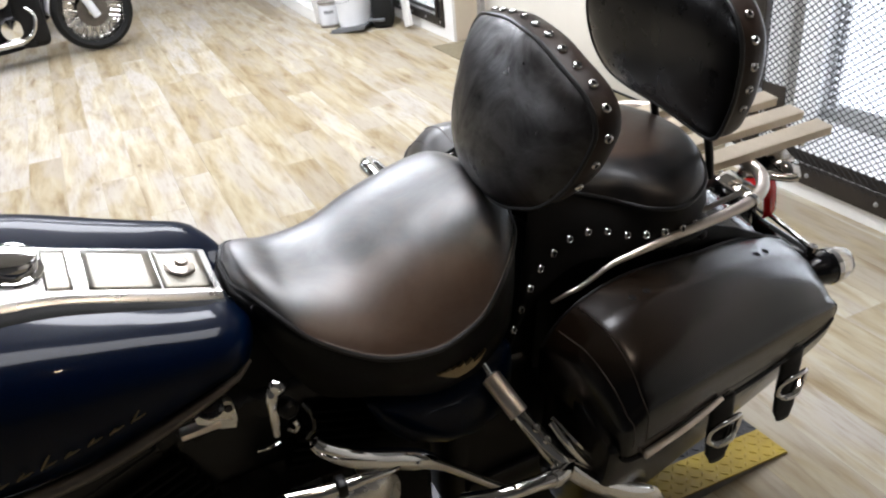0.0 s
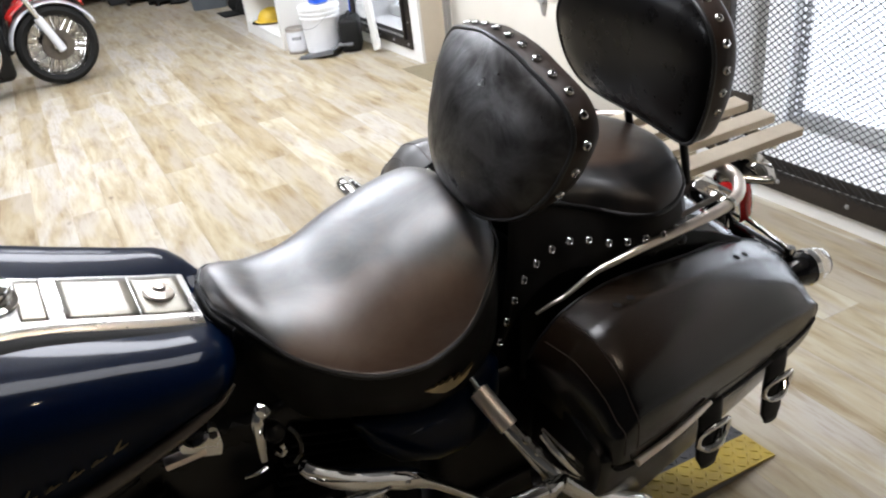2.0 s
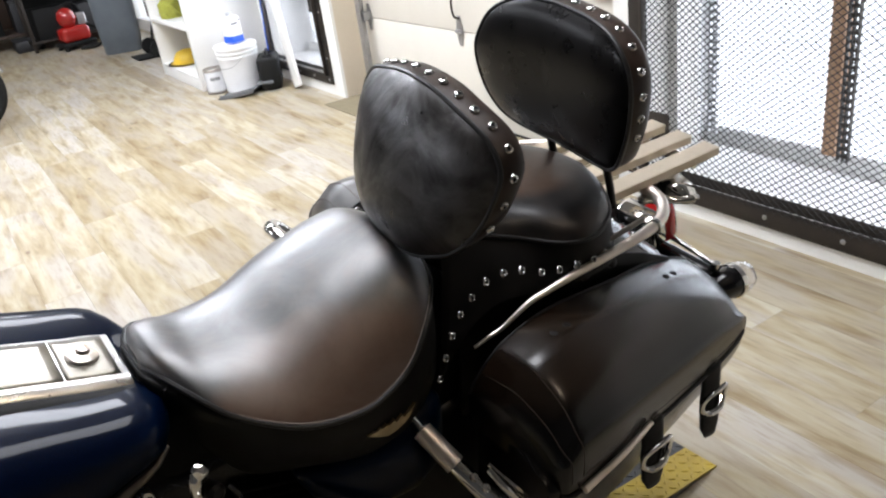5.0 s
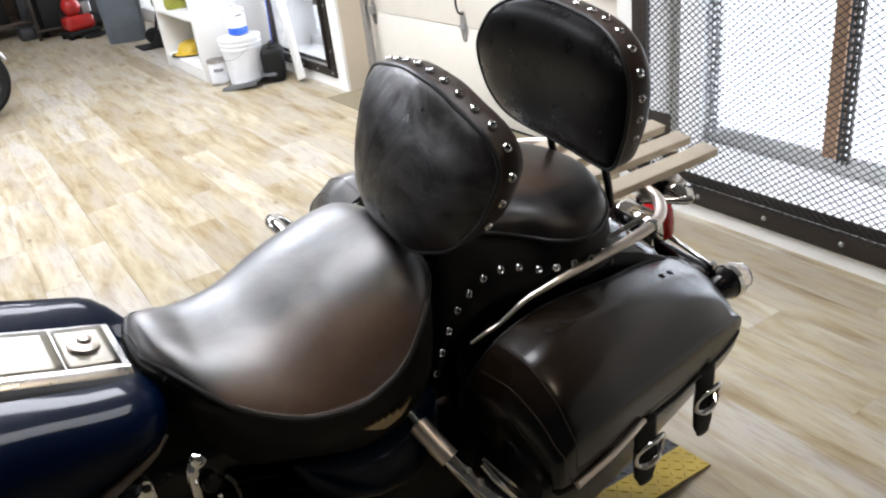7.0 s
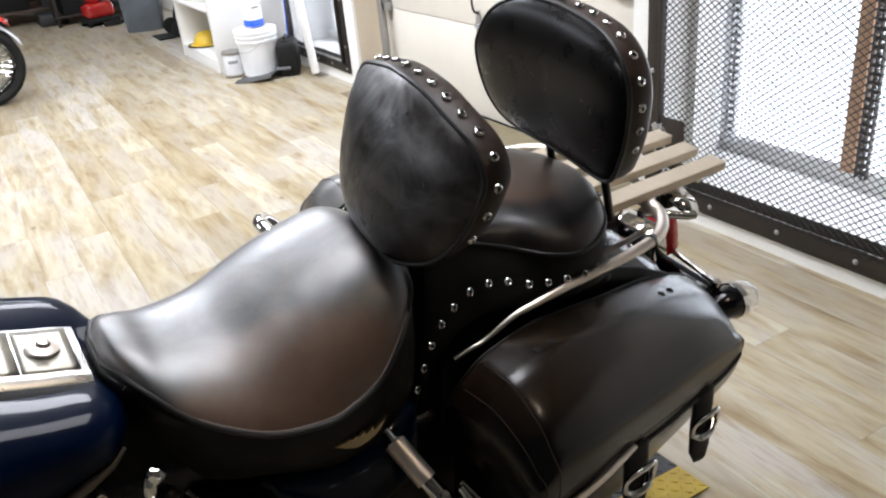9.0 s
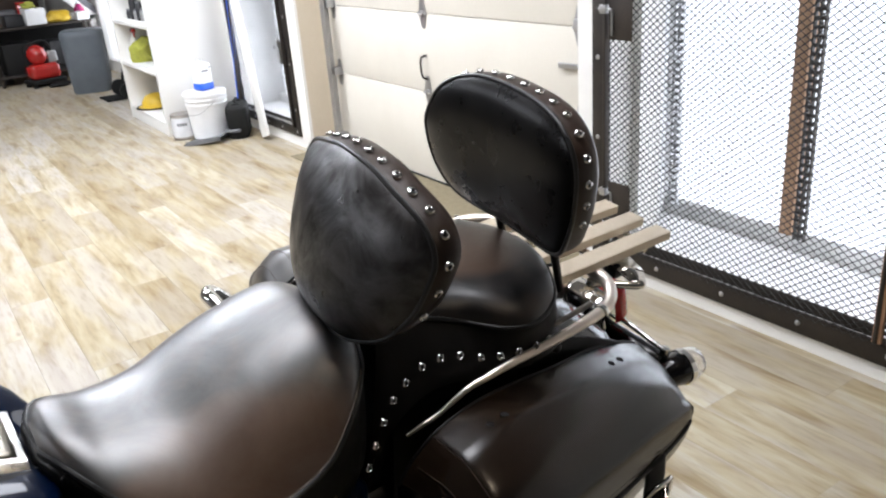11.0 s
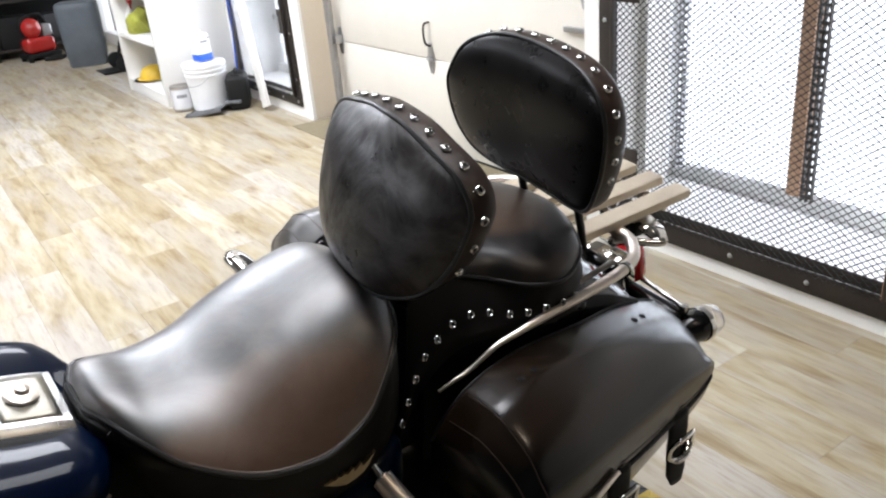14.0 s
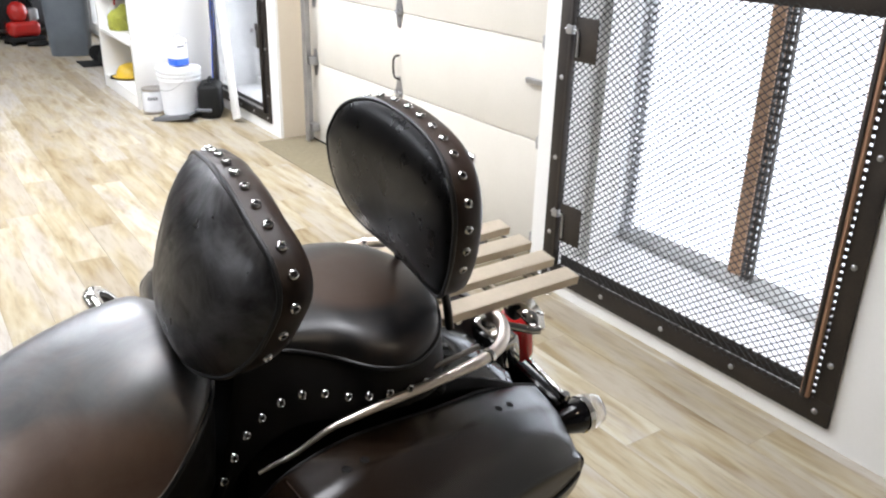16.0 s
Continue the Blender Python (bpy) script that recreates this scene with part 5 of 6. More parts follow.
plate("edge_plate", -0.165, -0.075, PLATEYEL, 0.30, "yellow painted edge strip")
plate("deck_plate", -0.075, 0.22, PLATEBLACK, 0.30, "dark tread plate deck")
plate("edge_plate", 0.22, 0.31, PLATEYEL, 0.30, "yellow painted edge strip")
for y in (-0.163, 0.308):
    bm = grid([[(-1.6, y, 0.036), (0.30, y, 0.036), (0.645, y, 0.003)], [(-1.6, y, 0.0), (0.30, y, 0.0), (0.645, y, 0.0)]])
    ex = bmesh.ops.extrude_face_region(bm, geom=bm.faces[:])
    bmesh.ops.translate(bm, vec=(0, 0.003 if y < 0 else -0.003, 0), verts=[v for v in ex["geom"] if isinstance(v, bmesh.types.BMVert)])
    part("side_plate", bm, PLATESTEEL, rampt, "bare steel side", False)

# ---- things along the east wall ----
thr = tagged(slab("door_sill", 2.52, 2.475, -0.002, DX + 0.05, 4.98, 0.004, MATT, None, "", 0.001), "tan worn threshold strip at the garage door", "threshold", kind="structure")

# shelf unit
sh = tagged(empty("shelf_unit", Matrix.Translation((2.115, 6.23, 0))), "white painted open shelf unit, half full, against the wall", "shelf")
D, L2, H2 = 0.568, 1.01, 2.1
part("side_panel", box(D, 0.035, H2, (D / 2, 0.0175, H2 / 2), 0.002), WALL, sh)
part("side_panel", box(D, 0.035, H2, (D / 2, L2 - 0.0175, H2 / 2), 0.002), WALL, sh)
part("back_panel", box(0.012, L2 - 0.072, H2, (D - 0.008, L2 / 2, H2 / 2)), WALL, sh, "", False)
part("plinth", box(0.03, L2 - 0.072, 0.07, (0.02, L2 / 2, 0.035), 0.002), WALL, sh)
for z in (0.085, 0.455, 0.785, 1.15, 1.52, 1.9):
    part("shelf_board", box(D - 0.022, L2 - 0.074, 0.024, (D / 2 - 0.008, L2 / 2, z), 0.002), WALL, sh)


def standing(name, at, label, category, group="", rot=0):
    return tagged(empty(name, pose(*at, 0, 0, rot)), label, category, group)


# on the shelves
t = standing("hard_hat", (2.27, 6.99, 0.097), "yellow plastic hard hat on the lowest shelf", "hard hat")
part("shell", lathe(((0.15, 0.0), (0.152, 0.008), (0.118, 0.014), (0.112, 0.05), (0.085, 0.09), (0.04, 0.108), (0.0, 0.112)), 28), YELLOW, t)
part("brim", lathe(((0.10, 0.001), (0.168, 0.002), (0.165, 0.008), (0.11, 0.012)), 28), STRAP, t, "black brim edge")
t = standing("tool_bag", (2.44, 6.88, 0.097), "black fabric tool bag on the lowest shelf", "bag")
part("bag_body", box(0.18, 0.20, 0.24, (0, 0, 0.12), 0.05, 3), RUBBER, t)
t = standing("spray_bottle", (2.23, 7.13, 0.467), "clear spray bottle with an orange-red trigger", "bottle")
part("bottle_body", lathe(((0.045, 0), (0.048, 0.02), (0.048, 0.13), (0.02, 0.18), (0.016, 0.20)), 18), BUCKET, t)
bm = box(0.03, 0.09, 0.035, (0, -0.015, 0.235), 0.008)
box(0.014, 0.012, 0.05, (0, -0.035, 0.205), 0.004, bm=bm)
part("trigger", bm, REDPAINT, t, "orange-red trigger head")
t = standing("cloth_bag", (2.27, 6.96, 0.467), "yellow-green crumpled cloth in a bag on the shelf", "cloth")
bm = bmesh.new()
bmesh.ops.create_icosphere(bm, subdivisions=3, radius=0.12)
for v in bm.verts:
    k = 1 + 0.35 * noise.noise(v.co * 14)
    v.co = Vector((v.co.x * k, v.co.y * k * 1.3, max(-0.075, v.co.z * k)))
bmesh.ops.translate(bm, vec=(0, 0, 0.076), verts=bm.verts)
LIME = wavy("lime_cloth", (0.42, 0.44, 0.05), (0.30, 0.30, 0.06), 0.8, 0.9, 30.0, 120.0, 0.5)
part("cloth", bm, LIME, t)
t = standing("paper_stack", (2.24, 6.90, 0.4675), "white paper sheets on the shelf", "paper")
part("paper_pile", box(0.22, 0.30, 0.012, (0, -0.20, 0.006), 0.001), BUCKET, t)
for n, (y, hh, mt) in enumerate(((6.70, 0.07, GALV), (6.80, 0.12, DARKGREY), (6.88, 0.06, GALV), (6.97, 0.14, DARKGREY), (7.09, 0.05, DARKGREY))):
    t = standing("jar", (2.24, y, 0.797), "small metal jar of hardware on the shelf", "jar", "jars on the shelf")
    part("jar_body", lathe(((0.032, 0), (0.034, 0.01), (0.034, hh), (0.026, hh + 0.01)), 16), mt, t)
    part("lid", lathe(((0.029, hh + 0.010), (0.029, hh + 0.022), (0.0, hh + 0.023)), 16), SLATE, t)

# bucket, can, jug, case
BX, BY = 2.355, 5.985
t = standing("bucket", (BX, BY, 0), "white ribbed plastic bucket on the floor", "bucket")
part("bucket_body", lathe(((0.122, 0.0), (0.126, 0.004), (0.142, 0.24), (0.150, 0.243), (0.150, 0.258), (0.144, 0.262), (0.145, 0.275), (0.153, 0.278), (0.153, 0.290), (0.146, 0.294), (0.147, 0.306), (0.155, 0.309), (0.155, 0.325), (0.146, 0.328)), 40), BUCKET, t)
part("lid", lathe(((0.150, 0.324), (0.152, 0.334), (0.140, 0.336), (0.0, 0.332)), 40), BUCKET, t)
part("bail", tube([(0.0, -0.156, 0.268), (-0.10, -0.13, 0.20), (-0.155, 0, 0.185), (-0.10, 0.13, 0.20), (0.0, 0.156, 0.268)], 0.0025, 6, 24), GALV, t, "thin wire bail")
t = standing("jug", (BX + 0.01, BY + 0.01, 0.337), "translucent jug with blue fluid and a printed label", "jug", "", 20)
part("jug_body", box(0.11, 0.10, 0.15, (0, 0, 0.115), 0.02, 3), BUCKET, t)
part("fluid", box(0.113, 0.103, 0.055, (0, 0, 0.032), 0.014, 3), BLUEPL, t, "bright blue fluid")
part("cap", lathe(((0.02, 0.185), (0.021, 0.215), (0.0, 0.216)), 16), WHITEPAINT, t)
part("label_bar", box(0.06, 0.001, 0.012, (-0.01, -0.0508, 0.14)), SLATE, t, "plain printed bar", False)
part("label_bar", box(0.012, 0.001, 0.012, (0.035, -0.0508, 0.16)), SLATE, t, "plain printed bar", False)
t = standing("paint_can", (2.185, 6.09, 0), "dented grey paint can with a pale label", "can")
part("can_body", lathe(((0.072, 0), (0.074, 0.004), (0.073, 0.008), (0.073, 0.17), (0.076, 0.176), (0.073, 0.184), (0.06, 0.180), (0.0, 0.180)), 32), SATIN, t)
part("label_band", lathe(((0.0736, 0.02), (0.0740, 0.022), (0.0740, 0.160), (0.0736, 0.162)), 32), WHITEPAINT, t, "pale label")
for n in range(4):
    part("label_bar", box(0.006, 0.014, 0.022, (0, 0, 0), m=pose(0, 0, 0, 0, 0, 232 + 14 * n) @ Matrix.Translation((0.0725, 0, 0.115))), SLATE, t, "plain printed bar", False)
t = standing("dustpan", (2.30, 5.84, 0), "dark grey plastic dustpan lying on the floor", "dustpan", "", -42)
bm = grid([[(-0.15, y, 0.004), (-0.05, y, 0.012), (0.06, y, 0.030), (0.12, y, 0.055)] for y in (-0.125, -0.04, 0.04, 0.125)])
p = part("pan", bm, SLATE, t)
so = p.modifiers.new("thick", "SOLIDIFY")
so.thickness = 0.005
for y in (-0.125, 0.125):
    part("side_wall", box(0.26, 0.006, 0.035, (-0.01, y, 0.028), 0.002, m=pose(0, 0, 0, 0, -8, 0)), SLATE, t)
part("lip", box(0.010, 0.25, 0.006, (-0.152, 0, 0.004), 0.002), RUBBER, t, "black rubber lip")
part("pan_handle", box(0.12, 0.035, 0.022, (0.17, 0, 0.065), 0.008), SLATE, t)
t = standing("tool_case", (2.52, 5.83, 0), "black moulded plastic tool case standing on edge", "case", "", -25)
part("shell", box(0.15, 0.27, 0.235, (0, 0, 0.1185), 0.03, 3), RUBBER, t)
part("shell_seam", box(0.008, 0.274, 0.239, (0.0, 0, 0.1185), 0.03, 3), RUBBER, t)
for y in (-0.08, 0.08):
    part("clasp", box(0.06, 0.03, 0.02, (0, y, 0.238), 0.005), RUBBER, t)
part("case_handle", tube([(0, -0.06, 0.23), (0, -0.055, 0.262), (0, 0.055, 0.262), (0, 0.06, 0.23)], 0.010, 8, 16), RUBBER, t)
t = standing("board", (2.60, 5.54, 0), "long white board leaning on the wall", "board")
part("plank_body", box(0.022, 0.105, 1.75, (0, 0, 0), 0.002, m=Matrix.Translation((0.022, 0.25, 0.862)) @ pose(0, 0, 0, -17, 2, 0)), WALL, t)
t = standing("pole", (2.63, 6.10, 0), "blue painted pole leaning beside the grille", "pole")
part("pole_shaft", tube([(0, 0, 0.0), (0.02, -0.05, 0.62), (0.03, -0.08, 1.1)], 0.011, 8), BLUEPL, t)
t = standing("rod", (2.62, 6.05, 0), "thin black rod leaning beside the grille", "rod")
part("rod_shaft", tube([(0, 0, 0.0), (0.03, -0.06, 1.05)], 0.008, 8), STEEL, t)

# trash can and the clutter behind the shelves
t = standing("trash_can", (2.19, 8.93, 0), "tall grey plastic trash can on the floor", "trash can", "", -18)
rows = []
for z, s2 in ((0.0, 0.88), (0.01, 0.91), (0.085, 0.93), (0.09, 0.955), (0.30, 0.985), (0.54, 1.02), (0.575, 1.01), (0.595, 0.95), (0.605, 0.80)):
    rows.append([(0.195 * s2 * math.copysign(abs(math.cos(a)) ** 0.45, math.cos(a)), 0.165 * s2 * math.copysign(abs(math.sin(a)) ** 0.45, math.sin(a)), z) for a in np.linspace(0, 2 * math.pi, 33)[:-1]])
part("bin_body", grid(rows, closed_v=True, cap=True), GREY, t)
part("emblem_bar", box(0.09, 0.004, 0.03, (-0.02, -0.150, 0.09)), DARKGREY, t, "", False)
t = standing("air_compressor", (1.90, 9.80, 0), "red portable air compressor with a round motor and black hose", "compressor", "", 12)
part("base", box(0.36, 0.26, 0.05, (0, 0, 0.055), 0.015, 3), RUBBER, t, "black base tray")
part("tank", box(0.31, 0.21, 0.16, (0, 0, 0.155), 0.05, 4), REDPAINT, t, "red pressure tank")
part("motor", lathe(((0.0, -0.105), (0.05, -0.095), (0.085, -0.06), (0.104, 0.0), (0.085, 0.06), (0.05, 0.095), (0.0, 0.105)), 28, pose(-0.03, 0, 0.325)), REDPAINT, t, "round red motor cover")
part("pump", box(0.10, 0.12, 0.13, (0.11, 0.0, 0.29), 0.02, 3), GALV, t, "grey pump head")
part("carry_handle", tube([(-0.14, 0.0, 0.22), (-0.15, 0, 0.40), (-0.05, 0, 0.455), (0.10, 0, 0.44), (0.16, 0, 0.22)], 0.012, 8, 24), RUBBER, t)
for x in (-0.15, 0.15):
    for y in (-0.10, 0.10):
        part("foot", lathe(((0.022, 0.0), (0.024, 0.006), (0.018, 0.034)), 14, pose(x, y, 0)), RUBBER, t)
part("hose", tube([(0.12, -0.10, 0.24), (0.24, -0.20, 0.14), (0.12, -0.30, 0.03), (-0.06, -0.26, 0.025), (0.06, -0.20, 0.03), (0.26, -0.28, 0.03)], 0.016, 10, 40), RUBBER, t)
t = standing("hand_truck", (2.42, 8.25, 0), "black and red folded hand truck leaning on the wall", "hand truck")
for y in (-0.12, 0.12):
    part("rail", tube([(-0.10, y, 0.03), (0.05, y, 0.55), (0.14, y, 0.95)], 0.014, 8), RUBBER, t)
    part("wheel", lathe(((0.06, -0.018), (0.075, -0.015), (0.075, 0.015), (0.06, 0.018)), 20, pose(-0.10, y * 1.3, 0.076, 90, 0, 0)), RUBBER, t)
part("toe_plate", box(0.20, 0.30, 0.008, (-0.20, 0, 0.012)), RUBBER, t, "", False)
for z in (0.25, 0.45):
    part("cross_bar", box(0.02, 0.24, 0.04, (-0.045 + 0.29 * z, 0, z), 0.004), REDPAINT, t, "red cross bar")
# low bench with boxes in the far corner
t = standing("workbench", (1.45, 10.85, 0), "dark low workbench with a cluttered top", "workbench")
part("bench_top", box(1.3, 0.6, 0.04, (0, 0, 0.60), 0.005), DARKWOOD, t)
for x in (-0.6, 0.6):
    for y in (-0.26, 0.26):
        part("leg", box(0.06, 0.06, 0.58, (x, y, 0.29), 0.004), DARKWOOD, t)
part("lower_shelf", box(1.24, 0.54, 0.03, (0, 0, 0.16), 0.004), DARKWOOD, t)
rng4 = random.Random(11)
for n, (x, y, sx, sy, sz, mt, lab) in enumerate(((1.05, 10.80, 0.26, 0.22, 0.20, BUCKET, "white"), (1.32, 10.75, 0.20, 0.2, 0.14, RUBBER, "black"), (1.56, 10.85, 0.26, 0.2, 0.17, YELLOW, "yellow"), (1.80, 10.80, 0.2, 0.22, 0.12, SLATE, "grey"), (1.98, 10.75, 0.12, 0.14, 0.2, REDPAINT, "red"), (1.22, 10.93, 0.3, 0.2, 0.30, DARKGREY, "dark grey"))):
    b = standing("storage_box", (x, y, 0.62), lab + " lidded storage box on the workbench", "box", "boxes on the bench", rng4.uniform(-20, 20))
    part("box_body", box(sx, sy, sz * 0.86, (0, 0, sz * 0.43), 0.012), mt, b)
    part("lid", box(sx + 0.012, sy + 0.012, sz * 0.14, (0, 0, sz * 0.93), 0.008), mt, b)
for n, (x, y, sx, sy, sz, mt, lab) in enumerate(((1.1, 10.72, 0.44, 0.3, 0.34, RUBBER, "black"), (1.70, 10.72, 0.5, 0.3, 0.36, DARKGREY, "dark grey"))):
    b = standing("crate", (x, y, 0.175), lab + " plastic crate on the bench shelf", "crate", "crates under the bench")
    part("crate_body", box(sx, sy, sz, (0, 0, sz / 2), 0.01), mt, b)
    part("rim", box(sx + 0.02, sy + 0.02, 0.02, (0, 0, sz - 0.02), 0.004), mt, b)
for x, y, sx, sy, sz, mt, lab in ((0.55, 10.7, 0.5, 0.4, 0.55, RUBBER, "black"), (0.0, 11.0, 0.45, 0.4, 0.7, DARKWOOD, "dark brown"), (2.45, 10.7, 0.3, 0.3, 0.42, DARKGREY, "dark grey"), (1.5, 10.38, 0.3, 0.24, 0.14, DARKGREY, "dark grey")):
    b = standing("bin", (x, y, 0), lab + " lidded storage bin on the floor by the bench", "bin", "bins by the bench")
    part("bin_body", box(sx, sy, sz * 0.9, (0, 0, sz * 0.45), 0.02), mt, b)
    part("lid", box(sx + 0.02, sy + 0.02, sz * 0.1, (0, 0, sz * 0.95), 0.01), mt, b)
# dark rack with a loaded top behind the trash can
t = standing("storage_rack", (2.02, 10.22, 0), "low dark steel storage rack with a loaded top", "rack")
for x in (-0.5, 0.5):
    for y in (-0.16, 0.16):
        part("upright", box(0.035, 0.035, 0.60, (x, y, 0.30), 0.003), STEEL, t)
for z in (0.10, 0.59):
    part("rack_shelf", box(1.06, 0.36, 0.025, (0, 0, z), 0.003), STEEL, t)
part("back_sheet", box(1.0, 0.01, 0.50, (0, 0.17, 0.34)), RUBBER, t, "black back sheet", False)
MAGENTA = mat("magenta_plastic", (0.30, 0.01, 0.10), 0.25)
for x, y, z, sx, sy, sz, mt, lab in ((1.99, 10.15, 0.6035, 0.20, 0.2, 0.17, BUCKET, "white printed"), (1.78, 10.2, 0.6035, 0.18, 0.2, 0.12, DARKGREY, "dark grey"), (2.46, 10.1, 0.6035, 0.13, 0.14, 0.08, BUCKET, "small white"), (1.75, 10.2, 0.1135, 0.34, 0.26, 0.32, RUBBER, "black"), (2.25, 10.2, 0.1135, 0.40, 0.26, 0.30, DARKGREY, "dark grey")):
    b = standing("carton", (x, y, z), lab + " box on the storage rack", "box", "boxes on the rack", 6)
    part("carton_body", box(sx, sy, sz, (0, 0, sz / 2), 0.006), mt, b)
    part("flap", box(sx * 0.5, sy * 0.98, 0.004, (-sx * 0.24, 0, sz + 0.002), 0.001), mt, b)


def crumpled(name, at, r, mt, label, category, seed):
    t = standing(name, at, label, category)
    bm = bmesh.new()
    bmesh.ops.create_icosphere(bm, subdivisions=3, radius=r)
    for v in bm.verts:
        k = 1 + 0.4 * noise.noise(v.co * 1.6 / r + Vector((seed, 0, 0)))
        v.co = Vector((v.co.x * k * 1.4, v.co.y * k, max(-0.5 * r, v.co.z * k * 0.7)))
    bmesh.ops.translate(bm, vec=(0, 0, 0.5 * r), verts=bm.verts)
    part("folds", bm, mt, t)


crumpled("rag_bundle", (1.95, 10.12, 0.780), 0.055, LIME, "lime green rag on a white box", "rag", 3)
crumpled("rag_bundle", (2.24, 10.15, 0.6035), 0.10, YELLOW, "yellow rag bundle on the storage rack", "rag", 5)
t = standing("detergent_bottle", (2.48, 10.24, 0.6035), "magenta plastic bottle on the storage rack", "bottle")
part("bottle_body", lathe(((0.05, 0), (0.055, 0.02), (0.055, 0.10), (0.03, 0.15), (0.02, 0.16)), 18), MAGENTA, t)
part("cap", lathe(((0.022, 0.16), (0.022, 0.185), (0.0, 0.186)), 14), WHITEPAINT, t)
t = standing("steel_pot", (2.36, 10.14, 0.6035), "bright steel pot on the storage rack", "pot")
part("pot_body", lathe(((0.05, 0), (0.06, 0.01), (0.06, 0.08), (0.064, 0.082), (0.058, 0.078), (0.055, 0.012), (0.0, 0.010)), 20), GALV, t)
part("pot_handle", tube([(0.06, 0, 0.06), (0.10, 0, 0.07), (0.14, 0, 0.072)], 0.007, 8), GALV, t)
blind = tagged(empty("window_blind", Matrix.Translation((WX + 0.05, 9.90, 0.13))), "pale blue-white slatted blind in the back window", "blind")
part("head_rail", box(0.04, 0.68, 0.03, (0, 0, 0.80), 0.004), WALL, blind)
slat = part("blind_slat", box(0.030, 0.67, 0.003, (0, 0, 0), 0.0, m=pose(0, 0, 0, 0, 35, 0)), WALL, blind, "", False)
slat.matrix_basis = Matrix.Translation((0, 0, 0.02))
for n in range(1, 23):
    again(slat, Matrix.Translation((0, 0, 0.02 + 0.034 * n)))
# sloping white stringer in front of the back window
t = standing("stair_stringer", (2.30, 10.4, 0), "white sloping stair stringer with a grey edge", "stair part")
part("stringer", box(0.95, 0.05, 0.11, (0, 0, 0), 0.003, m=pose(0.02, 0, 0.93, 0, 46, 0)), WALL, t)
part("edge_strip", box(0.95, 0.02, 0.06, (0, 0, 0), 0.002, m=pose(0.08, -0.03, 0.97, 0, 46, 0)), SLATE, t, "grey edge strip")
part("foot_post", box(0.07, 0.05, 0.62, (0.335, 0, 0.31), 0.003), WALL, t)


# dark stools far off
def stool(x, y, mt):
    t = standing("stool", (x, y, 0), "dark wooden stool by the far wall" if mt is DARKWOOD else "honey-coloured wooden stool by the far wall", "stool", "stools at the far end")
    part("seat", lathe(((0.15, 0.52), (0.165, 0.53), (0.16, 0.555), (0.0, 0.56)), 20), mt, t)
    for k in range(4):
        a = radians(45 + 90 * k)
        part("leg", tube([(0.19 * math.cos(a), 0.19 * math.sin(a), 0), (0.11 * math.cos(a), 0.11 * math.sin(a), 0.525)], 0.017, 8), mt, t)
    part("rung", tube([(0.165 * math.cos(a), 0.165 * math.sin(a), 0.2) for a in np.linspace(0, 2 * math.pi, 17)], 0.009, 6, cap=False), mt, t)


OAKWOOD = wavy("honey_wood", (0.30, 0.19, 0.07), (0.22, 0.13, 0.05), 0.45, 0.55, 9.0, 90.0, 0.2)
stool(0.75, 12.2, DARKWOOD)
stool(1.12, 12.4, OAKWOOD)
stool(0.35, 12.5, OAKWOOD)
t = standing("cabinet", (0.1, 13.1, 0), "dark brown cabinet against the far wall", "cabinet")
part("carcass", box(4.8, 0.5, 1.9, (0, 0, 0.95), 0.01), DARKWOOD, t)
for k in range(8):
    d = part("door", box(0.56, 0.02, 1.8, (-2.06 + 0.59 * k, -0.262, 0.95), 0.004), DARKWOOD, t)
    part("handle", tube([(-1.86 + 0.59 * k, -0.275, 0.9), (-1.86 + 0.59 * k, -0.295, 0.92), (-1.86 + 0.59 * k, -0.295, 1.0), (-1.86 + 0.59 * k, -0.275, 1.02)], 0.006, 6), GALV, d)

# ---- the second motorcycle ----
def spoked(parent_thing, name, x, r):
    wm = pose(x, 0, r, 90, 0, 0)
    wh = part(name, lathe(((r * 0.74, -0.045), (r * 0.86, -0.060), (r * 0.96, -0.045), (r, 0.0), (r * 0.96, 0.045), (r * 0.86, 0.060), (r * 0.74, 0.045), (r * 0.72, 0), (r * 0.74, -0.045)), 48, wm), RUBBER, parent_thing, "black tyre")
    part("rim", lathe(((r * 0.70, -0.03), (r * 0.755, -0.047), (r * 0.745, -0.02), (r * 0.70, 0.0), (r * 0.745, 0.02), (r * 0.755, 0.047), (r * 0.70, 0.03), (r * 0.68, 0.0), (r * 0.70, -0.03)), 48, wm), CHROME, wh, "chrome rim")
    part("hub", lathe(((0.0, -0.055), (0.025, -0.055), (0.03, -0.035), (0.055, -0.03), (0.055, -0.02), (0.03, -0.015), (0.03, 0.015), (0.055, 0.02), (0.055, 0.03), (0.0, 0.055)), 24, wm), CHROME, wh, "chrome hub")
    part("brake_disc", lathe(((0.06, 0.040), (0.11, 0.040), (0.11, 0.045), (0.06, 0.045), (0.06, 0.040)), 32, wm), DULL, wh, "steel brake disc")
    spoke = None
    for k in range(32):
        a = 2 * math.pi * k / 32
        b = a + (0.35 if k % 2 else -0.35)
        p0 = Vector((x + 0.05 * math.cos(b), (-0.025 if k % 4 < 2 else 0.025), r + 0.05 * math.sin(b)))
        p1 = Vector((x + r * 0.71 * math.cos(a), 0, r + r * 0.71 * math.sin(a)))
        if spoke is None:
            spoke = part("spoke", tube([(0, 0, 0), (0, 0, (p1 - p0).length)], 0.0032, 5), CHROME, wh)
            spoke.matrix_basis = aim(p0, p1 - p0)
        else:
            again(spoke, aim(p0, p1 - p0))
    return wh


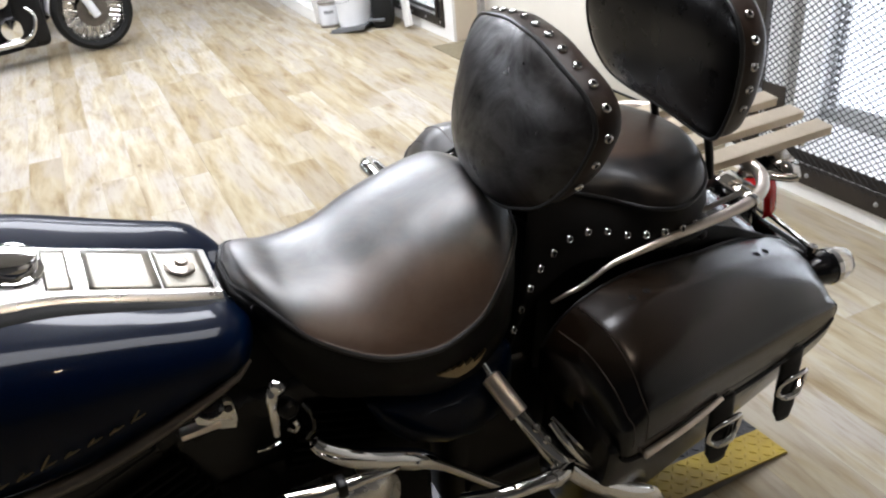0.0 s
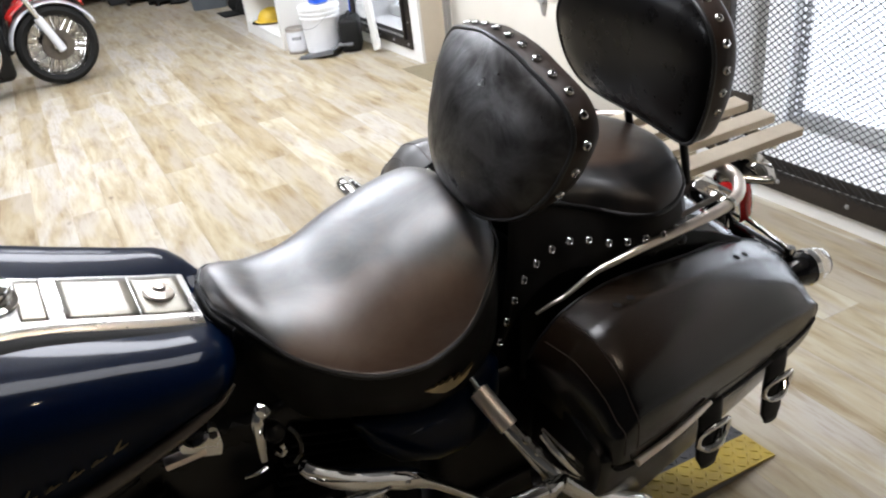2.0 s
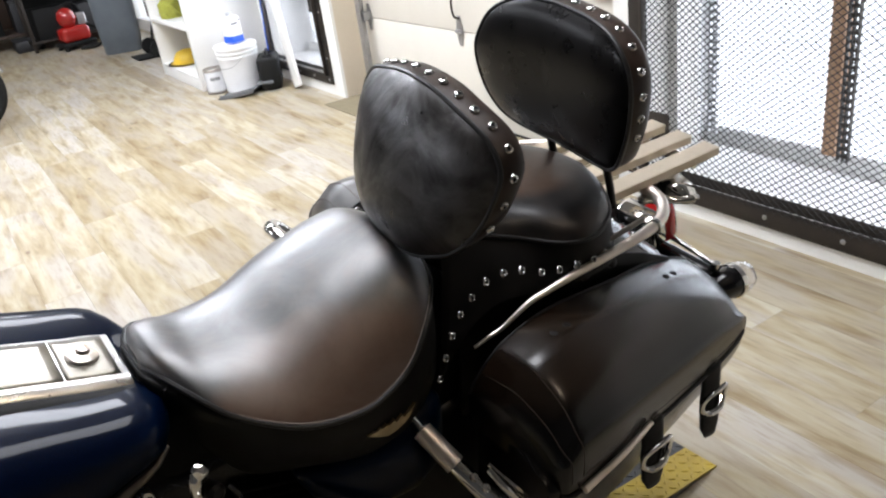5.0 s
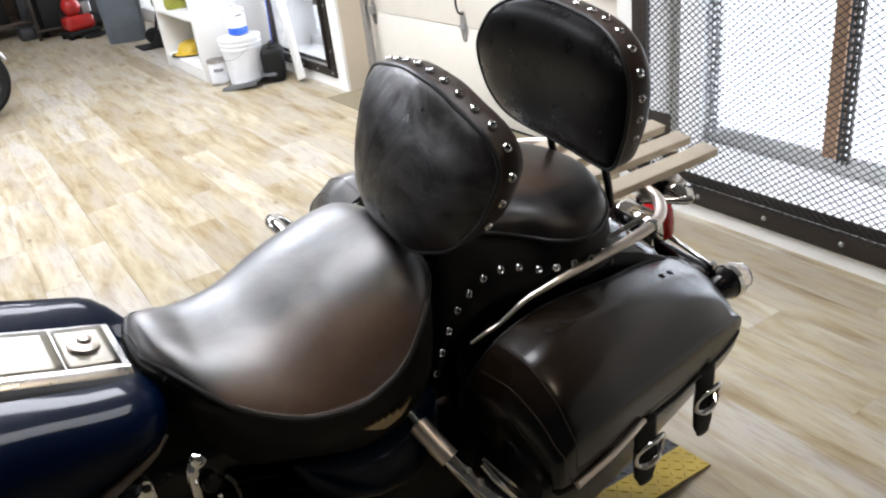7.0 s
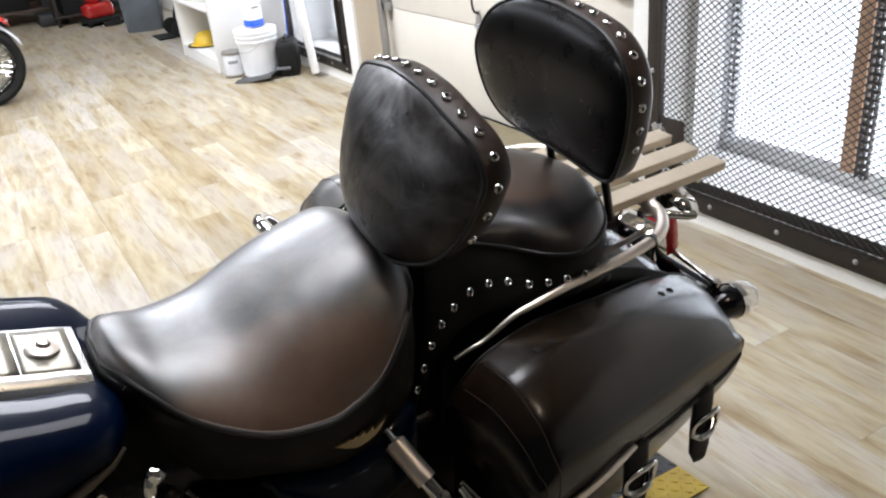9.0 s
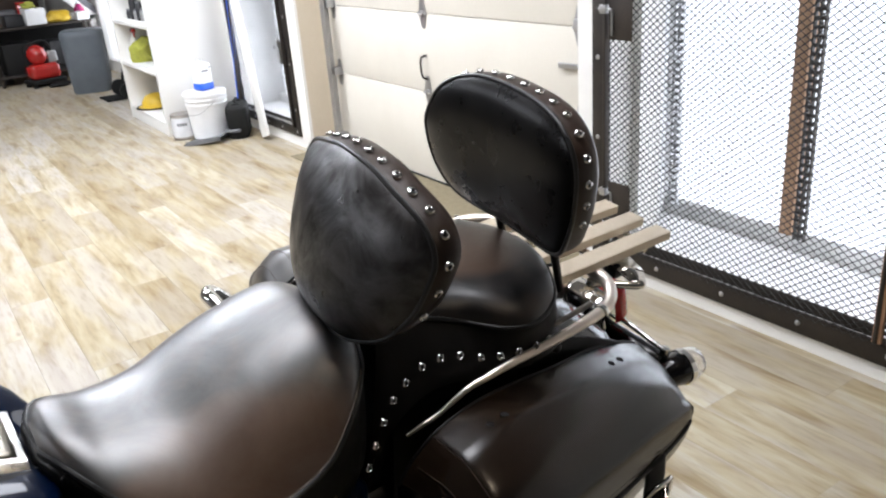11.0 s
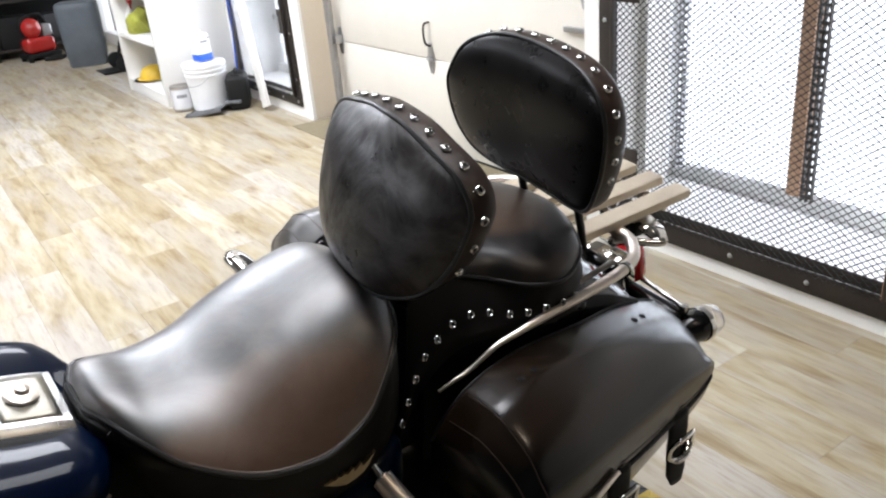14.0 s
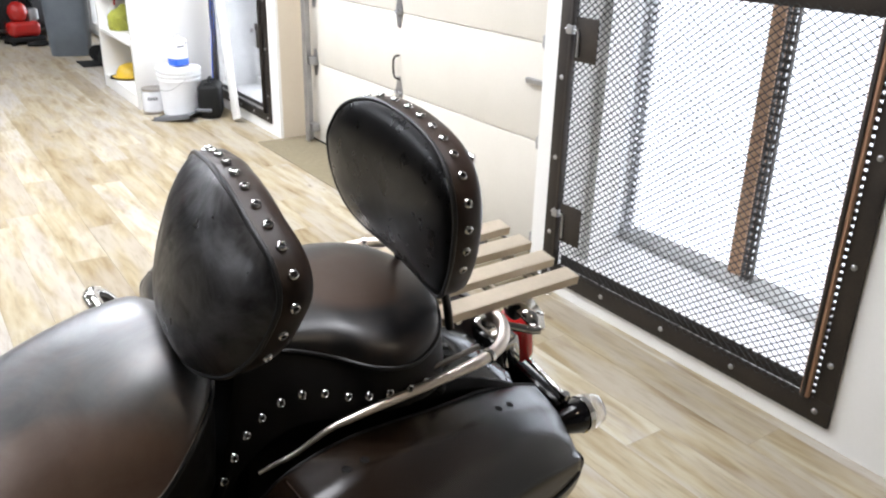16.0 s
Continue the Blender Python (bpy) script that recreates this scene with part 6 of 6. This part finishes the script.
def far_bike(at, rot, tank_mat, fender_mat, label):
    t = tagged(empty("motorcycle", pose(*at, 0, 0, rot)), label, "motorcycle")
    r = 0.285
    spoked(t, "front_wheel", 0.0, r)
    spoked(t, "rear_wheel", -1.45, r)
    for cx, a0, a1 in ((0.0, 20, 175), (-1.45, 5, 170)):
        rows = [[(cx + (r + 0.035 - 0.02 * q * q) * math.cos(a), 0.075 * q, r + (r + 0.035 - 0.02 * q * q) * math.sin(a)) for q in np.linspace(-1, 1, 9)] for a in np.linspace(radians(a0), radians(a1), 26)]
        p = part("fender", grid(rows), fender_mat, t, "painted mudguard")
        so = p.modifiers.new("thick", "SOLIDIFY")
        so.thickness = 0.004
    if tank_mat is BLACK:
        rows = [[((r + 0.095 - 0.03 * q * q) * math.cos(a), 0.085 * q, r + (r + 0.095 - 0.03 * q * q) * math.sin(a)) for q in np.linspace(-1, 1, 9)] for a in np.linspace(radians(48), radians(140), 18)]
        p = part("fender_crown", grid(rows), REDPAINT, t, "red crown over the front mudguard")
        so = p.modifiers.new("thick", "SOLIDIFY")
        so.thickness = 0.004
    for y in (-0.095, 0.095):
        f = part("fork_leg", tube([(0.0, y, r), (-0.12, y, 0.60), (-0.22, y, 0.88)], 0.022, 12), CHROME, t, "chrome fork leg")
        part("fork_slider", tube([(0.015, y, r - 0.03), (-0.085, y, 0.50)], 0.030, 12), WHITEPAINT, f)
    part("handlebar", tube([(-0.50, -0.36, 0.98), (-0.30, -0.28, 1.02), (-0.22, 0, 0.92), (-0.30, 0.28, 1.02), (-0.50, 0.36, 0.98)], 0.012, 8, 24), CHROME, t)
    hl = part("headlight", lathe(((0.0, -0.10), (0.06, -0.08), (0.085, -0.02), (0.09, 0.03), (0.0, 0.03)), 24, aim((-0.10, 0, 0.80), (1, 0, 0))), CHROME, t)
    part("lens", lathe(((0.085, 0.031), (0.06, 0.045), (0.0, 0.05)), 24, aim((-0.10, 0, 0.80), (1, 0, 0))), LENS, hl)
    rows = [[(x, w * math.sin(a), z + h * math.cos(a)) for a in np.linspace(0, 2 * math.pi, 25)[:-1]] for x, w, z, h in ((-0.26, 0.04, 0.78, 0.05), (-0.32, 0.12, 0.79, 0.10), (-0.45, 0.15, 0.79, 0.12), (-0.62, 0.12, 0.76, 0.10), (-0.75, 0.05, 0.72, 0.05))]
    part("fuel_tank", grid(rows, closed_v=True, cap=True), tank_mat, t, "painted teardrop tank")
    part("seat", box(0.55, 0.26, 0.09, (-1.02, 0, 0.67), 0.04, 3), RUBBER, t, "black seat")
    e = part("engine", box(0.42, 0.24, 0.28, (-0.62, 0, 0.30), 0.05, 3), FINS, t, "black engine")
    for k, (cx, tl2) in enumerate(((-0.52, 22), (-0.70, -22))):
        part("cylinder", lathe(((0.075, 0.0), (0.075, 0.20), (0.05, 0.23), (0.0, 0.23)), 20, pose(cx, 0, 0.40, 0, tl2, 0)), CHROME, e, "chrome cylinder")
    part("air_cleaner", lathe(((0.0, 0.06), (0.075, 0.05), (0.085, 0.02), (0.085, 0.0)), 24, aim((-0.60, -0.14, 0.50), (0, -1, 0))), CHROME, e, "round chrome air cleaner")
    part("crankcase_cover", lathe(((0.0, 0.03), (0.07, 0.025), (0.085, 0.0)), 24, aim((-0.56, -0.12, 0.27), (0, -1, 0))), CHROME, e)
    part("exhaust_pipe", tube([(-0.48, -0.12, 0.44), (-0.40, -0.16, 0.34), (-0.48, -0.17, 0.20), (-0.75, -0.17, 0.18), (-1.7, -0.18, 0.20)], [0.014, 0.014, 0.016, 0.026, 0.034], 12, 40), CHROME, t, "long chrome exhaust")
    part("frame_tube", tube([(-0.24, 0, 0.76), (-0.36, -0.06, 0.30), (-0.44, -0.09, 0.15), (-0.95, -0.09, 0.15), (-1.2, -0.09, 0.45)], 0.016, 8, 24), BLACK, t, "black frame tube")
    part("lower_fairing", box(0.20, 0.30, 0.50, (-0.43, 0, 0.37), 0.05, 3), BLACK, t, "glossy black lower fairing")
    part("frame_cover", box(0.70, 0.22, 0.30, (-0.85, 0, 0.45), 0.04, 3), BLACK, t, "black frame covers")
    part("side_stand", tube([(-0.9, -0.10, 0.16), (-0.92, -0.20, 0.004)], 0.012, 8), BLACK, t)
    return t


far_bike((0.60, 6.72, 0.0), 6, BLACK, WHITEPAINT, "black cruiser motorcycle with white mudguards and spoked chrome wheels")
far_bike((0.62, 7.75, 0.0), 8, REDPAINT, REDPAINT, "red cruiser motorcycle with spoked wheels behind another")

# ---- the floor boards ----
floor = tagged(slab("floor", X0, Y0, -0.08, 3.3, Y1, -0.0045, CARD), "oak-look vinyl plank floor, pale straw and grey", "floor", kind="structure")
PW, PL = 0.152, 1.22


def plank_mesh():
    bm = box(PW - 0.0007, PL - 0.0007, 0.006, (0, 0, -0.0035), 0.0005, 1)
    me = bpy.data.meshes.new("plank")
    bm.to_mesh(me)
    bm.free()
    me.materials.append(OAK)
    return me


plank_data = plank_mesh()
rest = bmesh.new()
rng = random.Random(5)
count = 0
for i in range(int((3.0 - X0) / PW) + 1):
    x = X0 + PW * (i + 0.5)
    if x + PW / 2 > DX + 0.12:
        continue
    shift = (0.0, 0.41, 0.83, 0.21, 0.62, 1.02)[i % 6] + rng.uniform(-0.08, 0.08)
    y = Y0 + shift - PL * 1.5
    while y < Y1 - PL / 2:
        near = -1.2 < x < 2.9 and 0.9 < y < 8.2
        if near and count < 290:
            o = new("plank", plank_data)
            o.parent = floor
            o.matrix_basis = Matrix.Translation((x, y, 0))
            count += 1
        elif y > Y0 - PL / 2:
            c = [(x + sx * (PW / 2 - 0.0003), max(Y0, y + sy * (PL / 2 - 0.0003)), -0.0006) for sx, sy in ((-1, -1), (1, -1), (1, 1), (-1, 1))]
            rest.faces.new([rest.verts.new(p) for p in c])
        y += PL
ob = part("plank_field", rest, OAK, floor, "", False)
ob["kind"] = "stuff"
